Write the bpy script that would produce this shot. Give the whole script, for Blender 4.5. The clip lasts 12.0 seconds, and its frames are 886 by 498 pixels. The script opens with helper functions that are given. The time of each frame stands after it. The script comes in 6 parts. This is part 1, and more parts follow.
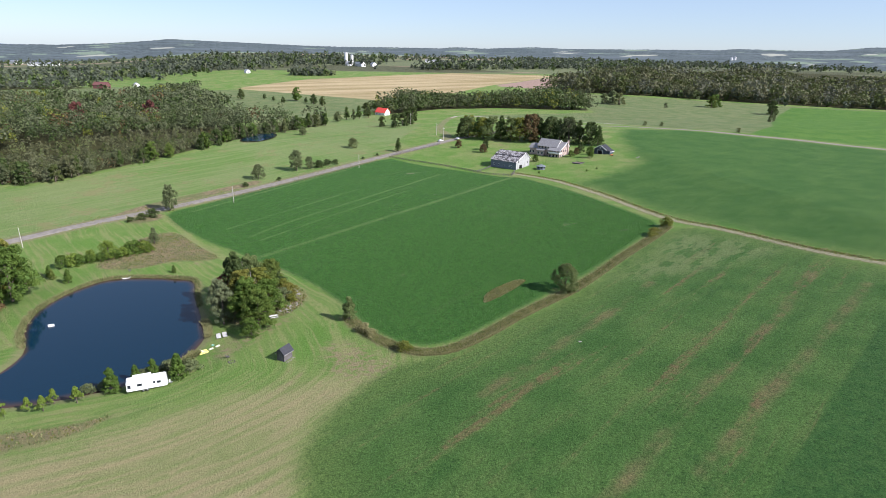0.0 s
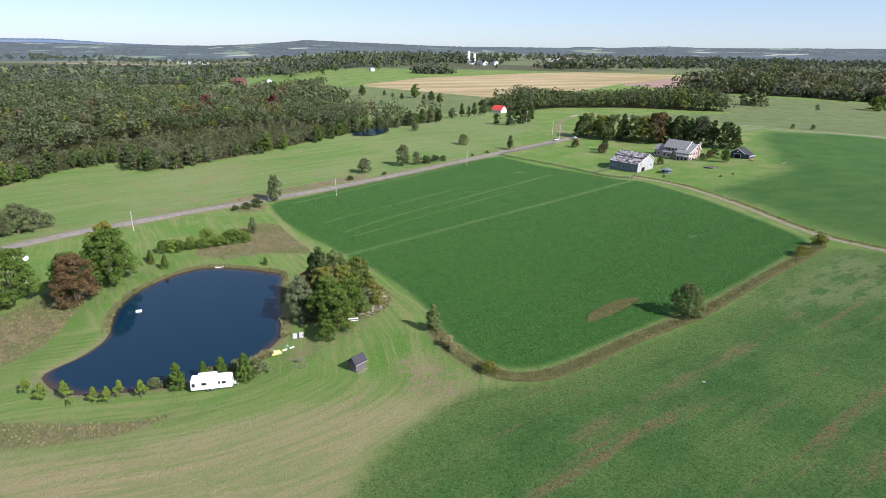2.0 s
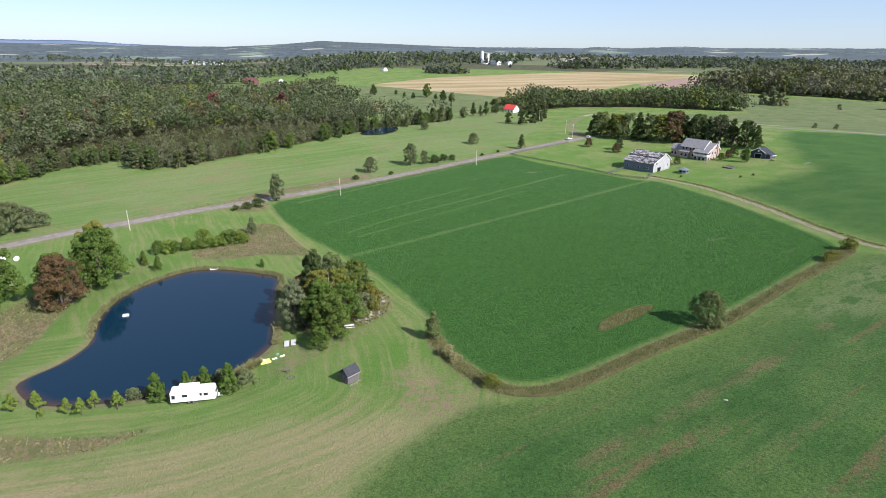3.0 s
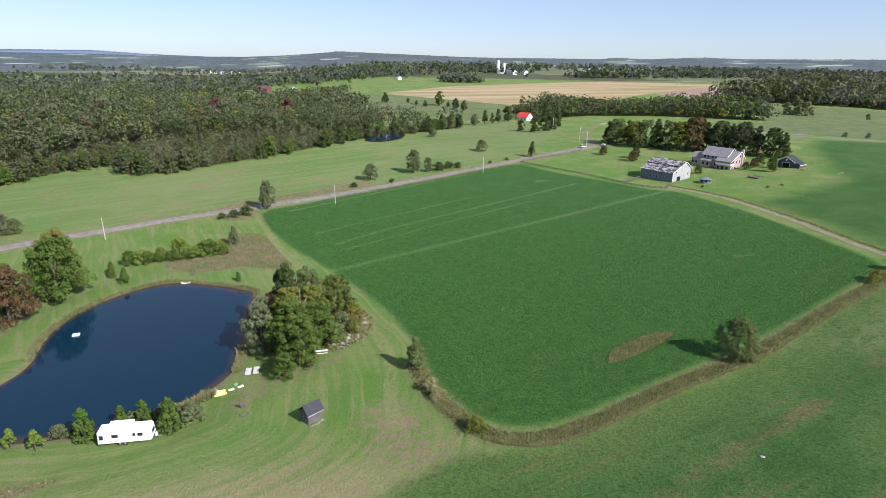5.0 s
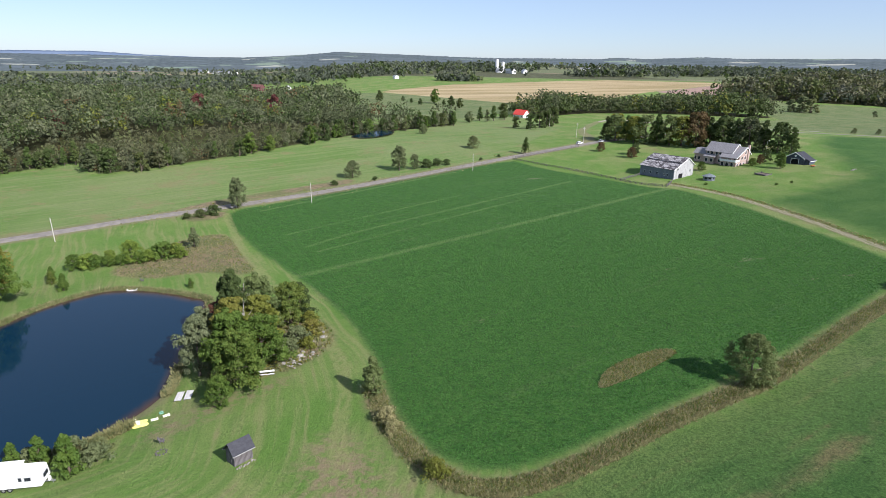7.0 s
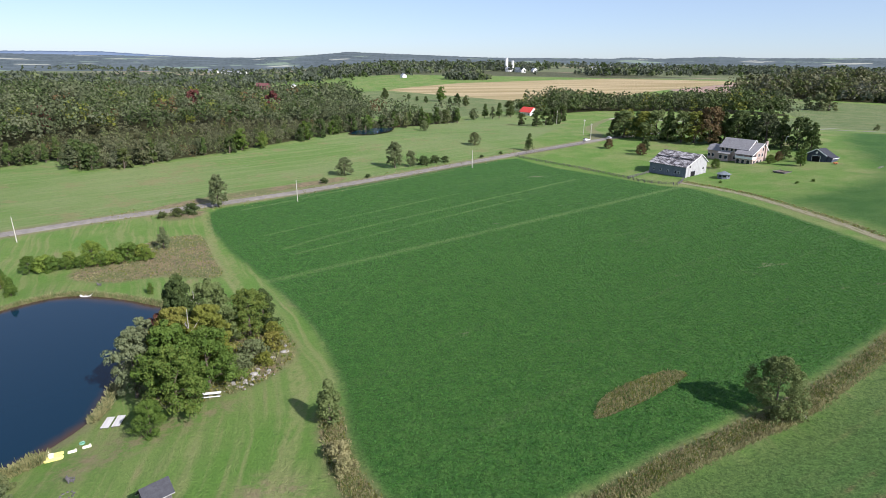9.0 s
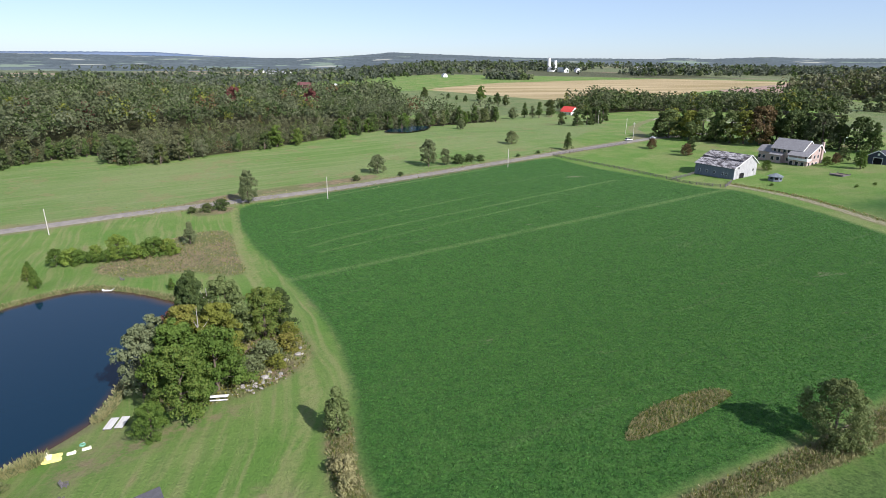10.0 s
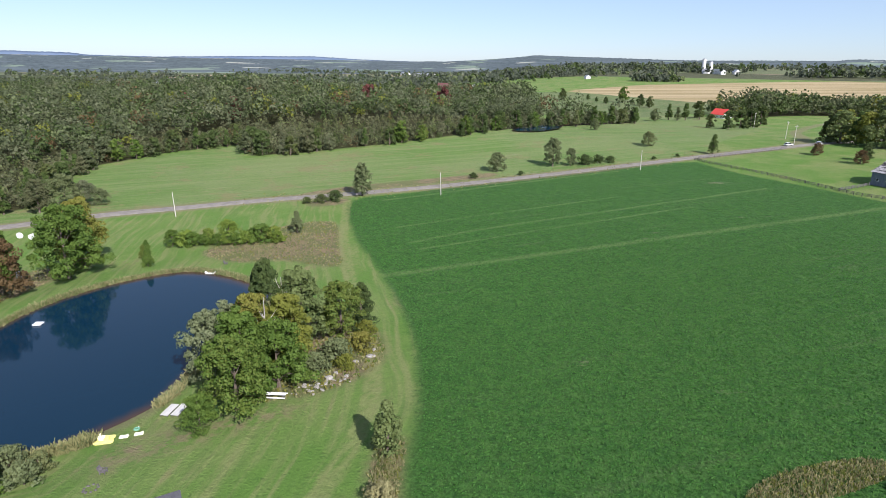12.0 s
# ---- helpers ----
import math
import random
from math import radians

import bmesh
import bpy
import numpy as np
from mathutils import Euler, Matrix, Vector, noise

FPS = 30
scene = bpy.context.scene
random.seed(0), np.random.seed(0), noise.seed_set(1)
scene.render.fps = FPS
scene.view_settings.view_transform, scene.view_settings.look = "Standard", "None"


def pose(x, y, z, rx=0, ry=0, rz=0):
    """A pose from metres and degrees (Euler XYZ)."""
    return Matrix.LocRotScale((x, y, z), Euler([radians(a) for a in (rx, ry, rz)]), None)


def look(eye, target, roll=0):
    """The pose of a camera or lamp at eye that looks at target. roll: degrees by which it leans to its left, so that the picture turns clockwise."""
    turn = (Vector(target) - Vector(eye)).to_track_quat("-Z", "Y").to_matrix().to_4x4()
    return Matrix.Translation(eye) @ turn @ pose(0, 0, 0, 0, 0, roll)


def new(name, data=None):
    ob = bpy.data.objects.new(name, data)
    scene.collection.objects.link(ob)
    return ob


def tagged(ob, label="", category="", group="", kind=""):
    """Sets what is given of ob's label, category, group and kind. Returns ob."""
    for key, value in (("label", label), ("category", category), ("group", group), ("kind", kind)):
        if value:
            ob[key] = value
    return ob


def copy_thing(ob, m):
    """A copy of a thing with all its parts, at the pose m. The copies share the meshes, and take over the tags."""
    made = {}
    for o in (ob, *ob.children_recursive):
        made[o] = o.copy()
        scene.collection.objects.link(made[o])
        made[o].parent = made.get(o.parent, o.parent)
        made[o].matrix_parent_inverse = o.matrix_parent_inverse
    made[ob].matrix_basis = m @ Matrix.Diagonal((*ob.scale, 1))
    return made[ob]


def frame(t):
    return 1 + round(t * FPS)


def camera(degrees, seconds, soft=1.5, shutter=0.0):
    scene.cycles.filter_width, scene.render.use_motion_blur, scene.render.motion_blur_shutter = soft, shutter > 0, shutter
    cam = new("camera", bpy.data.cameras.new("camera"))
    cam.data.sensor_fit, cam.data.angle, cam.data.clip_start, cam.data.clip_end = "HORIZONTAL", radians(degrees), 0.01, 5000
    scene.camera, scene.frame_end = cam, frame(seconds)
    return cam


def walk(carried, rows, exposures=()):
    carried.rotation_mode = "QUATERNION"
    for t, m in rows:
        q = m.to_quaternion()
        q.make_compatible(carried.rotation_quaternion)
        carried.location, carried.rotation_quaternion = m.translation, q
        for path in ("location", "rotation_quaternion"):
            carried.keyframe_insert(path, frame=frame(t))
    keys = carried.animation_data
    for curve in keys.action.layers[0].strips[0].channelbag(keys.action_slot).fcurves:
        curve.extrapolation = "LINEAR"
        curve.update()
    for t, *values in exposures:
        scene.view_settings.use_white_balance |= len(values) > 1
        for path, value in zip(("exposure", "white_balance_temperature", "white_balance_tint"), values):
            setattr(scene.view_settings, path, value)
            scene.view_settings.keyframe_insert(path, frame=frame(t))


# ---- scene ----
cam = camera(72.0, 12.0, soft=0.6)
PATH = [
    (0, (-1.04, -34.668, 78.329), (-0.687, -32.801, 77.707), 1.3),
    (0.5, (0.71, -29.888, 77.123), (0.95, -28.003, 76.499), 1.3),
    (1, (2.248, -25.148, 75.867), (2.363, -23.252, 75.241), 1.3),
    (1.5, (4.146, -20.395, 74.567), (4.166, -18.496, 73.939), 1.2),
    (2, (6.08, -15.863, 73.473), (6.064, -13.965, 72.845), 1.1),
    (2.5, (7.432, -10.919, 72.098), (7.396, -9.021, 71.47), 1.1),
    (3, (8.977, -6.083, 70.88), (8.917, -4.185, 70.254), 1.0),
    (5, (14.927, 13.369, 66.003), (14.813, 15.275, 65.408), 1.1),
    (5.5, (16.416, 18.189, 64.703), (16.301, 20.095, 64.109), 1.1),
    (6, (17.866, 22.961, 63.306), (17.751, 24.868, 62.713), 1.1),
    (6.5, (19.452, 27.616, 62.236), (19.336, 29.522, 61.643), 1.0),
    (7, (20.816, 31.988, 61.087), (20.698, 33.894, 60.495), 1.0),
    (9, (26.262, 48.099, 56.979), (26.109, 50.003, 56.388), 0.9),
    (9.5, (27.322, 51.651, 55.959), (27.134, 53.553, 55.369), 0.9),
    (10, (28.432, 55.197, 54.919), (28.152, 57.087, 54.328), 0.9),
    (10.5, (29.521, 58.58, 53.909), (29.137, 60.452, 53.318), 0.9),
    (11, (30.663, 61.979, 52.973), (30.147, 63.819, 52.382), 0.9),
    (11.5, (31.886, 65.326, 51.912), (31.259, 67.131, 51.321), 0.8),
    (12, (33.112, 69.08, 50.699), (32.412, 70.859, 50.113), 0.7),
]
walk(cam, [(t, look(eye, aim, lean)) for t, eye, aim, lean in PATH],
     ((0.0, 0.67, 6180.0, 16.0), (3.0, 0.67, 6180.0, 16.0), (5.0, 0.60, 6180.0, 16.0), (12.0, 0.64, 6180.0, 16.0)))

# ---- world, sun and exposure ----
SUN_FROM = Vector((0.62, -0.50, 0.60)).normalized()
world = bpy.data.worlds.new("world")
scene.world = world
world.use_nodes = True
wn = world.node_tree.nodes
sky = wn.new("ShaderNodeTexSky")
sky.sky_type = "NISHITA"
sky.sun_disc = False
sky.sun_elevation = math.asin(SUN_FROM.z)
sky.sun_rotation = math.atan2(SUN_FROM.x, SUN_FROM.y)
sky.altitude = 300
sky.air_density, sky.dust_density, sky.ozone_density = 0.85, 0.35, 3.5
wn["Background"].inputs["Strength"].default_value = 0.083
tint = wn.new("ShaderNodeMix")
tint.data_type, tint.blend_type = "RGBA", "MULTIPLY"
tint.inputs[0].default_value = 1.0
tint.inputs[7].default_value = (0.92, 1.0, 1.08, 1)
haze = wn.new("ShaderNodeMix")
haze.data_type = "RGBA"
haze.inputs[0].default_value = 0.36
haze.inputs[7].default_value = (5.6, 6.2, 7.0, 1)
world.node_tree.links.new(sky.outputs[0], tint.inputs[6])
world.node_tree.links.new(tint.outputs[2], haze.inputs[6])
world.node_tree.links.new(haze.outputs[2], wn["Background"].inputs["Color"])
sun = new("sun", bpy.data.lights.new("sun", "SUN"))
sun.data.energy, sun.data.angle, sun.data.color = 5.0, radians(0.5), (1.0, 0.96, 0.90)
sun.matrix_world = look((0, 0, 300), Vector((0, 0, 300)) - SUN_FROM)

# ---- small tools ----
R = np.random.default_rng(7)


def spline(points, closed=False, step=5):
    """A smooth line through points (Catmull-Rom)."""
    p = np.array(points, float)
    n, out = len(p), []
    for i in range(n if closed else n - 1):
        q = [p[(i + k) % n] if closed else p[min(max(i + k, 0), n - 1)] for k in (-1, 0, 1, 2)]
        for s in np.arange(step) / step:
            out.append(0.5 * (2 * q[1] + (q[2] - q[0]) * s + (2 * q[0] - 5 * q[1] + 4 * q[2] - q[3]) * s * s
                              + (3 * q[1] - q[0] - 3 * q[2] + q[3]) * s ** 3))
    if not closed:
        out.append(p[-1])
    return np.array(out)


def line_distance(x, y, line, closed=False):
    x, y = np.asarray(x, float), np.asarray(y, float)
    d = np.full(x.shape, 1e9)
    ends = np.roll(line, -1, 0) if closed else line[1:]
    for (ax, ay), (bx, by) in zip(line, ends):
        ux, uy = bx - ax, by - ay
        t = np.clip(((x - ax) * ux + (y - ay) * uy) / (ux * ux + uy * uy + 1e-9), 0, 1)
        d = np.minimum(d, (x - ax - t * ux) ** 2 + (y - ay - t * uy) ** 2)
    return np.sqrt(d)


def inside(x, y, line):
    x, y = np.asarray(x, float), np.asarray(y, float)
    odd = np.zeros(x.shape, bool)
    for (ax, ay), (bx, by) in zip(line, np.roll(line, -1, 0)):
        cross = (ay > y) != (by > y)
        odd ^= cross & (x < (bx - ax) * (y - ay) / (by - ay + 1e-12) + ax)
    return odd


def signed(x, y, line):
    """Metres inside (+) or outside (-) a closed line."""
    d = line_distance(x, y, line, True)
    return np.where(inside(x, y, line), d, -d)


def ramp(a, b, v):
    k = np.clip((v - a) / (b - a), 0, 1)
    return k * k * (3 - 2 * k)


# ---- the plan: lines of the land ----
POND = spline([(-85, 105), (-77, 99.8), (-66, 100.5), (-54, 104.4), (-46, 109.6), (-40.5, 117.9), (-38, 127), (-38.5, 133), (-41.5, 143.6),
               (-45.8, 159.7), (-48.9, 173.9), (-56, 177.6), (-69, 180.3), (-79, 178.6), (-85.5, 170), (-89.2, 159), (-89.4, 148),
               (-86.5, 137), (-82, 127), (-82.5, 117), (-86, 109)], True, 4)
CROP = spline([(-76.5, 257), (-60.8, 276.1), (-27.2, 314.3), (12.1, 349.9), (37.7, 363.4), (38.6, 363.0), (54, 342.4), (75.6, 320.3), (94, 299),
               (104, 293), (114.4, 269.4), (122, 244.9), (128.1, 210.8), (129.5, 184.7), (116, 172.7), (98.9, 157.8), (81.9, 143.5),
               (61.1, 128.7), (45.2, 117.5), (31.3, 108.3), (22.9, 106.2), (15.6, 110), (10, 118), (6.2, 126), (2.6, 137), (-2.6, 148.6), (-8.3, 160),
               (-17.2, 173.5), (-28, 188), (-41, 204), (-55, 221)], True, 3)
HEDGE = spline([(2.4, 130), (6.0, 120.4), (10.8, 112), (16.6, 105), (21.5, 102.4), (28.4, 103), (38.7, 109.1), (49.1, 116.8), (59.8, 123.8),
                (69.5, 129.8), (80, 138), (101.1, 156.1), (116.9, 168.6), (131, 181)])
DRIVE = spline([(103.3, 304), (115.5, 286.6), (122.7, 270.7), (130.5, 238.2), (134, 210.3), (138, 188.3), (147, 169.6), (153.7, 148.2), (158.7, 133), (166.6, 115.5), (190, 70), (240, -20)])
PATHWAY = spline([(-78, 257), (-60, 223.5), (-43, 196.5), (-26.5, 172), (-14.0, 155), (-5.4, 138.5), (-1.8, 124), (-0.4, 114), (2, 106)])
ROAD = spline([(-420, -60), (-250, 90), (-170, 182), (-147, 210.8), (-127.2, 229.5), (-108.5, 246.9), (-81.8, 267.5), (-51.7, 292), (-19.7, 321.4), (11.7, 351), (44.4, 381.1),
               (81.9, 412.7), (130, 452), (178, 480), (240, 478), (283.7, 440), (318, 404), (350, 375), (384.8, 333), (480, 240), (700, 60)])
LANE = spline([(81.9, 412.7), (92, 450), (98, 520), (140, 650), (190, 625), (257, 557), (283, 445)])
STRIPS = [spline([(-34, 188), (-2.3, 214.4), (29.5, 240.2), (58.8, 263), (89.2, 286.9), (101, 295)]), spline([(-35.3, 218.7), (-21, 236.7), (9.2, 266), (61.8, 314.5)]), spline([(-66, 262), (-30, 300), (8, 337)]), spline([(-30, 214), (4, 249), (38, 281)]), spline([(-46, 232), (-26, 253), (14, 291)])]
LOWER = spline([(-7.4, 54.9), (-8.7, 62.7), (-5.8, 74.9), (1.5, 86.5), (12.8, 96.4), (19, 98.5), (30, 101), (50, 114.5), (71, 127), (101, 153), (133, 177), (150, 158),
                (160, 123), (180, 80), (230, -20), (200, -120), (20, -120), (-5, 30)], True, 3)
CORNER = np.array([(30, 10), (67.1, 36), (89.8, 51.9), (136.4, 84.6), (176, 112), (240, -20), (200, -140), (30, -100)], float)
EAST = np.array([(128, 268), (136, 238), (139.5, 210), (143, 190), (153, 170), (159, 148), (164, 133), (172, 115), (300, -120), (700, 40), (480, 232), (384, 325), (350, 368), (318, 397), (279, 430),
                 (240, 440), (215, 400), (196, 345), (182, 300), (150, 280)], float)
GUIDE = spline([(-170, 52), (-110, 50), (-60, 58), (-25, 70), (-2, 88), (4, 104), (0, 124), (-6, 142), (-20, 166), (-46, 205), (-80, 262)])
PALE = np.array([(-130, 40), (-95, 78), (-60, 80), (-40, 88), (-18, 92), (4, 94), (2, 84), (-7, 70), (-9, 55), (-20, 20), (-90, 0)], float)
BARE = [spline([(-4, 113), (4, 112), (9, 103), (14, 97), (7, 92), (-2, 98)], True, 3), spline([(-33, 118), (-27, 124), (-19, 131), (-14, 133), (-20, 126), (-30, 114)], True, 3)]
BROWN = [[(30, 79), (80, 115), (96, 128)], [(40, 40), (78, 69), (114, 94), (144, 118)], [(60, 44), (100, 70), (150, 104)]]
LIT = np.array([(84, 135), (108, 156), (130, 175), (146, 158), (152, 138), (120, 132), (98, 130)], float)
BRIGHT = np.array([(396, 343), (330, 405), (400, 470), (470, 560), (560, 665), (690, 800), (800, 720), (1100, 560), (900, 300), (560, 190)], float)
MOUND = spline([(43.0, 129.0), (48.6, 132.2), (54.6, 137), (60, 142.6), (56.5, 143.8), (49, 139.3), (44.5, 134.4)], True, 3)
SCRUBS = [spline([(-86, 193), (-72.4, 188.7), (-60.7, 194), (-44, 194), (-55, 212.4), (-66.8, 230), (-76, 228), (-84.9, 212)], True, 3),
          spline([(-88, 88), (-68.3, 88.6), (-57.7, 89), (-49, 91.4), (-55.7, 85), (-65.5, 82), (-80, 80)], True, 3),
          spline([(-108, 178), (-104, 160), (-100, 140), (-97, 124), (-101, 112), (-118, 104), (-128, 120), (-120, 140), (-116, 165)], True, 3),
          spline([(-17.5, 135.5), (-13.6, 138.5), (-11, 144), (-9.6, 150), (-13, 158), (-19, 164), (-30, 168), (-36, 150), (-33, 138), (-25, 132)], True, 3),
          spline([(-100, 258), (-86, 270), (-55, 297), (-40, 312), (-44, 318), (-62, 302), (-92, 274)], True, 3),
          spline([(-92, 252), (-80, 260), (-78, 252), (-86, 246)], True, 3)]
FOREST = np.array([(-330, 60), (-215, 130), (-178, 186), (-172, 212), (-194, 236), (-214, 268), (-205, 305), (-187, 328), (-163, 306), (-143, 323), (-111, 362), (-80, 405), (-48, 468), (0, 560), (-14, 582), (-66, 530), (-95, 600),
                   (-135, 780), (-200, 1000), (-420, 1150), (-1300, 1250), (-1700, 600), (-900, 100)], float)
WOOD_N = np.array([(66, 662), (140, 738), (230, 758), (335, 722), (352, 770), (300, 820), (230, 850), (130, 840), (80, 760), (40, 700)], float)
WOOD_E = np.array([(384, 1050), (454, 1008), (548, 964), (640, 880), (760, 800), (1000, 640), (1900, 600), (2100, 1400), (1300, 1700), (700, 1550), (560, 1260)], float)
TAN = np.array([(-152, 1030), (-95, 985), (84, 850), (166, 930), (300, 1129), (400, 1240), (546, 1413), (292, 1440), (111, 1330), (-47, 1210)], float)
EARTH = np.array([(300, 1129), (390, 1075), (470, 1180), (600, 1370), (546, 1413), (373, 1203)], float)


CLEARING = np.array([(-500, 900), (-430, 820), (-250, 790), (-225, 930), (-285, 1085), (-360, 1120), (-520, 1060)], float)


# ---- the lie of the land ----
def height(x, y):
    x, y = np.asarray(x, float), np.asarray(y, float)
    cx, cy = (np.clip(x, -160, 200) - 20) / 100, (np.clip(y, 60, 420) - 200) / 100
    close = 4.331 + 5.345 * cx + 0.499 * cy - 1.785 * cx * cy + 1.588 * cx * cx + 1.367 * cy * cy
    far = np.interp(y, [420, 650, 800, 1000, 1300, 1700, 2300, 3200, 4200, 4900], [7, 7, 6, 10, 20, 34, 40, 48, 54, 58])
    low = np.interp(y, [420, 650, 800, 1000, 1700, 2300, 3200, 4200, 4900], [7, 7, 5, 3, -2, -4, 0, 12, 24])
    side = ramp(-0.42, -0.10, x / np.maximum(y, 300))
    far = low + (far - low) * side
    k = ramp(400, 650, y)
    z = close * (1 - k) + far * k
    near = (x > -130) & (x < 5) & (y > 60) & (y < 220)
    k = np.zeros(x.shape)
    k[near] = ramp(16, 2, -signed(x[near], y[near], POND))
    return z * (1 - k) + 0.45 * k


def ground_z(x, y):
    """The height of the ground as the sheet has it."""
    x, y = np.asarray(x, float), np.asarray(y, float)
    d = np.full(x.shape, -50.0)
    near = (x > -130) & (x < 5) & (y > 60) & (y < 220)
    d[near] = signed(x[near], y[near], POND)
    return np.where(d > -2.5, height(x, y) * ramp(0.4, -2.5, d) - 0.12 * ramp(-1, 0.4, d) - np.clip(d, 0, 12) * 0.22, height(x, y))


def gz(x, y):
    return float(ground_z(np.array([x]), np.array([y]))[0])


def linked(name, verts, faces, materials, smooth=False):
    me = bpy.data.meshes.new(name)
    me.from_pydata([tuple(v) for v in verts] if not isinstance(verts, list) else verts, [], faces if isinstance(faces, list) else faces.tolist())
    for m in materials:
        me.materials.append(m)
    if smooth:
        me.polygons.foreach_set("use_smooth", np.ones(len(me.polygons), bool))
    me.update()
    return me


def part(name, bm, material, parent, label=""):
    me = bpy.data.meshes.new(name)
    bm.to_mesh(me)
    bm.free()
    me.materials.append(material)
    ob = new(name, me)
    ob.parent = parent
    if label:
        tagged(ob, label)
    return ob


def thing(name, m, label, category, group="", kind=""):
    ob = new(name)
    ob.empty_display_size = 0.2
    ob.matrix_world = m
    return tagged(ob, label, category, group, kind)


# ---- node materials ----
class Nodes:
    def __init__(self, name):
        self.mat = bpy.data.materials.new(name)
        self.mat.use_nodes = True
        self.tree = self.mat.node_tree
        self.bsdf = self.tree.nodes["Principled BSDF"]
        self.bsdf.inputs["Roughness"].default_value = 0.9
        self.bsdf.inputs["Specular IOR Level"].default_value = 0.2
        self.coord = self.tree.nodes.new("ShaderNodeTexCoord").outputs["Object"]

    def link(self, value, socket):
        if isinstance(value, bpy.types.NodeSocket):
            self.tree.links.new(value, socket)
        elif isinstance(value, (tuple, list)):
            socket.default_value = (*value, 1)[:4] if socket.type == "RGBA" else value
        else:
            socket.default_value = value

    def noise(self, scale, detail=4, rough=0.6, stretch=None, turn=0.0, dims=False):
        v = self.coord
        if stretch:
            for socket, value in (("Rotation", (0, 0, -turn)), ("Scale", stretch)):
                mp = self.tree.nodes.new("ShaderNodeMapping")
                mp.inputs[socket].default_value = value
                self.tree.links.new(v, mp.inputs["Vector"])
                v = mp.outputs[0]
        n = self.tree.nodes.new("ShaderNodeTexNoise")
        self.tree.links.new(v, n.inputs["Vector"])
        n.inputs["Scale"].default_value, n.inputs["Detail"].default_value, n.inputs["Roughness"].default_value = scale, detail, rough
        return n.outputs["Fac"]

    def across(self, name, scale, along=0.02):
        """Streaks that follow a line: noise over the distance from it."""
        sep = self.tree.nodes.new("ShaderNodeSeparateXYZ")
        self.tree.links.new(self.coord, sep.inputs[0])
        com = self.tree.nodes.new("ShaderNodeCombineXYZ")
        self.link(self.math("ADD", self.field(name), self.math("MULTIPLY", self.noise(0.03, 2), 6.0)), com.inputs[0])
        self.link(self.math("MULTIPLY", sep.outputs[0], along), com.inputs[1])
        self.link(self.math("MULTIPLY", sep.outputs[1], along), com.inputs[2])
        n = self.tree.nodes.new("ShaderNodeTexNoise")
        self.tree.links.new(com.outputs[0], n.inputs["Vector"])
        n.inputs["Scale"].default_value, n.inputs["Detail"].default_value = scale, 3
        return n.outputs["Fac"]

    def cells(self, scale, feature="F1"):
        n = self.tree.nodes.new("ShaderNodeTexVoronoi")
        n.feature = feature
        self.tree.links.new(self.coord, n.inputs["Vector"])
        n.inputs["Scale"].default_value = scale
        return n

    def math(self, op, a, b=0.0, c=0.0):
        n = self.tree.nodes.new("ShaderNodeMath")
        n.operation = op
        for v, s in zip((a, b, c), n.inputs):
            self.link(v, s)
        return n.outputs[0]

    def fade(self, v, lo, hi, a=0.0, b=1.0):
        n = self.tree.nodes.new("ShaderNodeMapRange")
        n.interpolation_type = "SMOOTHSTEP"
        for value, s in zip((v, lo, hi, a, b), n.inputs):
            self.link(value, s)
        return n.outputs[0]

    def mix(self, fac, a, b, blend="MIX"):
        n = self.tree.nodes.new("ShaderNodeMix")
        n.data_type, n.blend_type = "RGBA", blend
        self.link(fac, n.inputs[0])
        self.link(a, n.inputs[6])
        self.link(b, n.inputs[7])
        return n.outputs[2]

    def field(self, name):
        n = self.tree.nodes.new("ShaderNodeAttribute")
        n.attribute_name = name
        return n.outputs["Fac"]

    def bump(self, v, strength, distance):
        n = self.tree.nodes.new("ShaderNodeBump")
        self.link(v, n.inputs["Height"])
        n.inputs["Strength"].default_value, n.inputs["Distance"].default_value = strength, distance
        self.tree.links.new(n.outputs[0], self.bsdf.inputs["Normal"])

    def done(self, colour, rough=None, metal=None):
        self.link(colour, self.bsdf.inputs["Base Color"])
        if rough is not None:
            self.link(rough, self.bsdf.inputs["Roughness"])
        if metal is not None:
            self.link(metal, self.bsdf.inputs["Metallic"])
        return self.mat


def surface(name, a, b, scale=2.0, rough=0.8, bump=0.0, fine=8.0, stretch=None, metal=0.0):
    """A plain worn surface: two tones at two scales."""
    n = Nodes(name)
    v = n.noise(scale, 4, 0.65, stretch)
    w = n.noise(scale * fine, 3, 0.6, stretch)
    m = n.math("ADD", n.math("MULTIPLY", v, 0.65), n.math("MULTIPLY", w, 0.35))
    if bump:
        n.bump(w, 0.6, bump)
    return n.done(n.mix(n.fade(m, 0.35, 0.65), a, b), rough, metal)


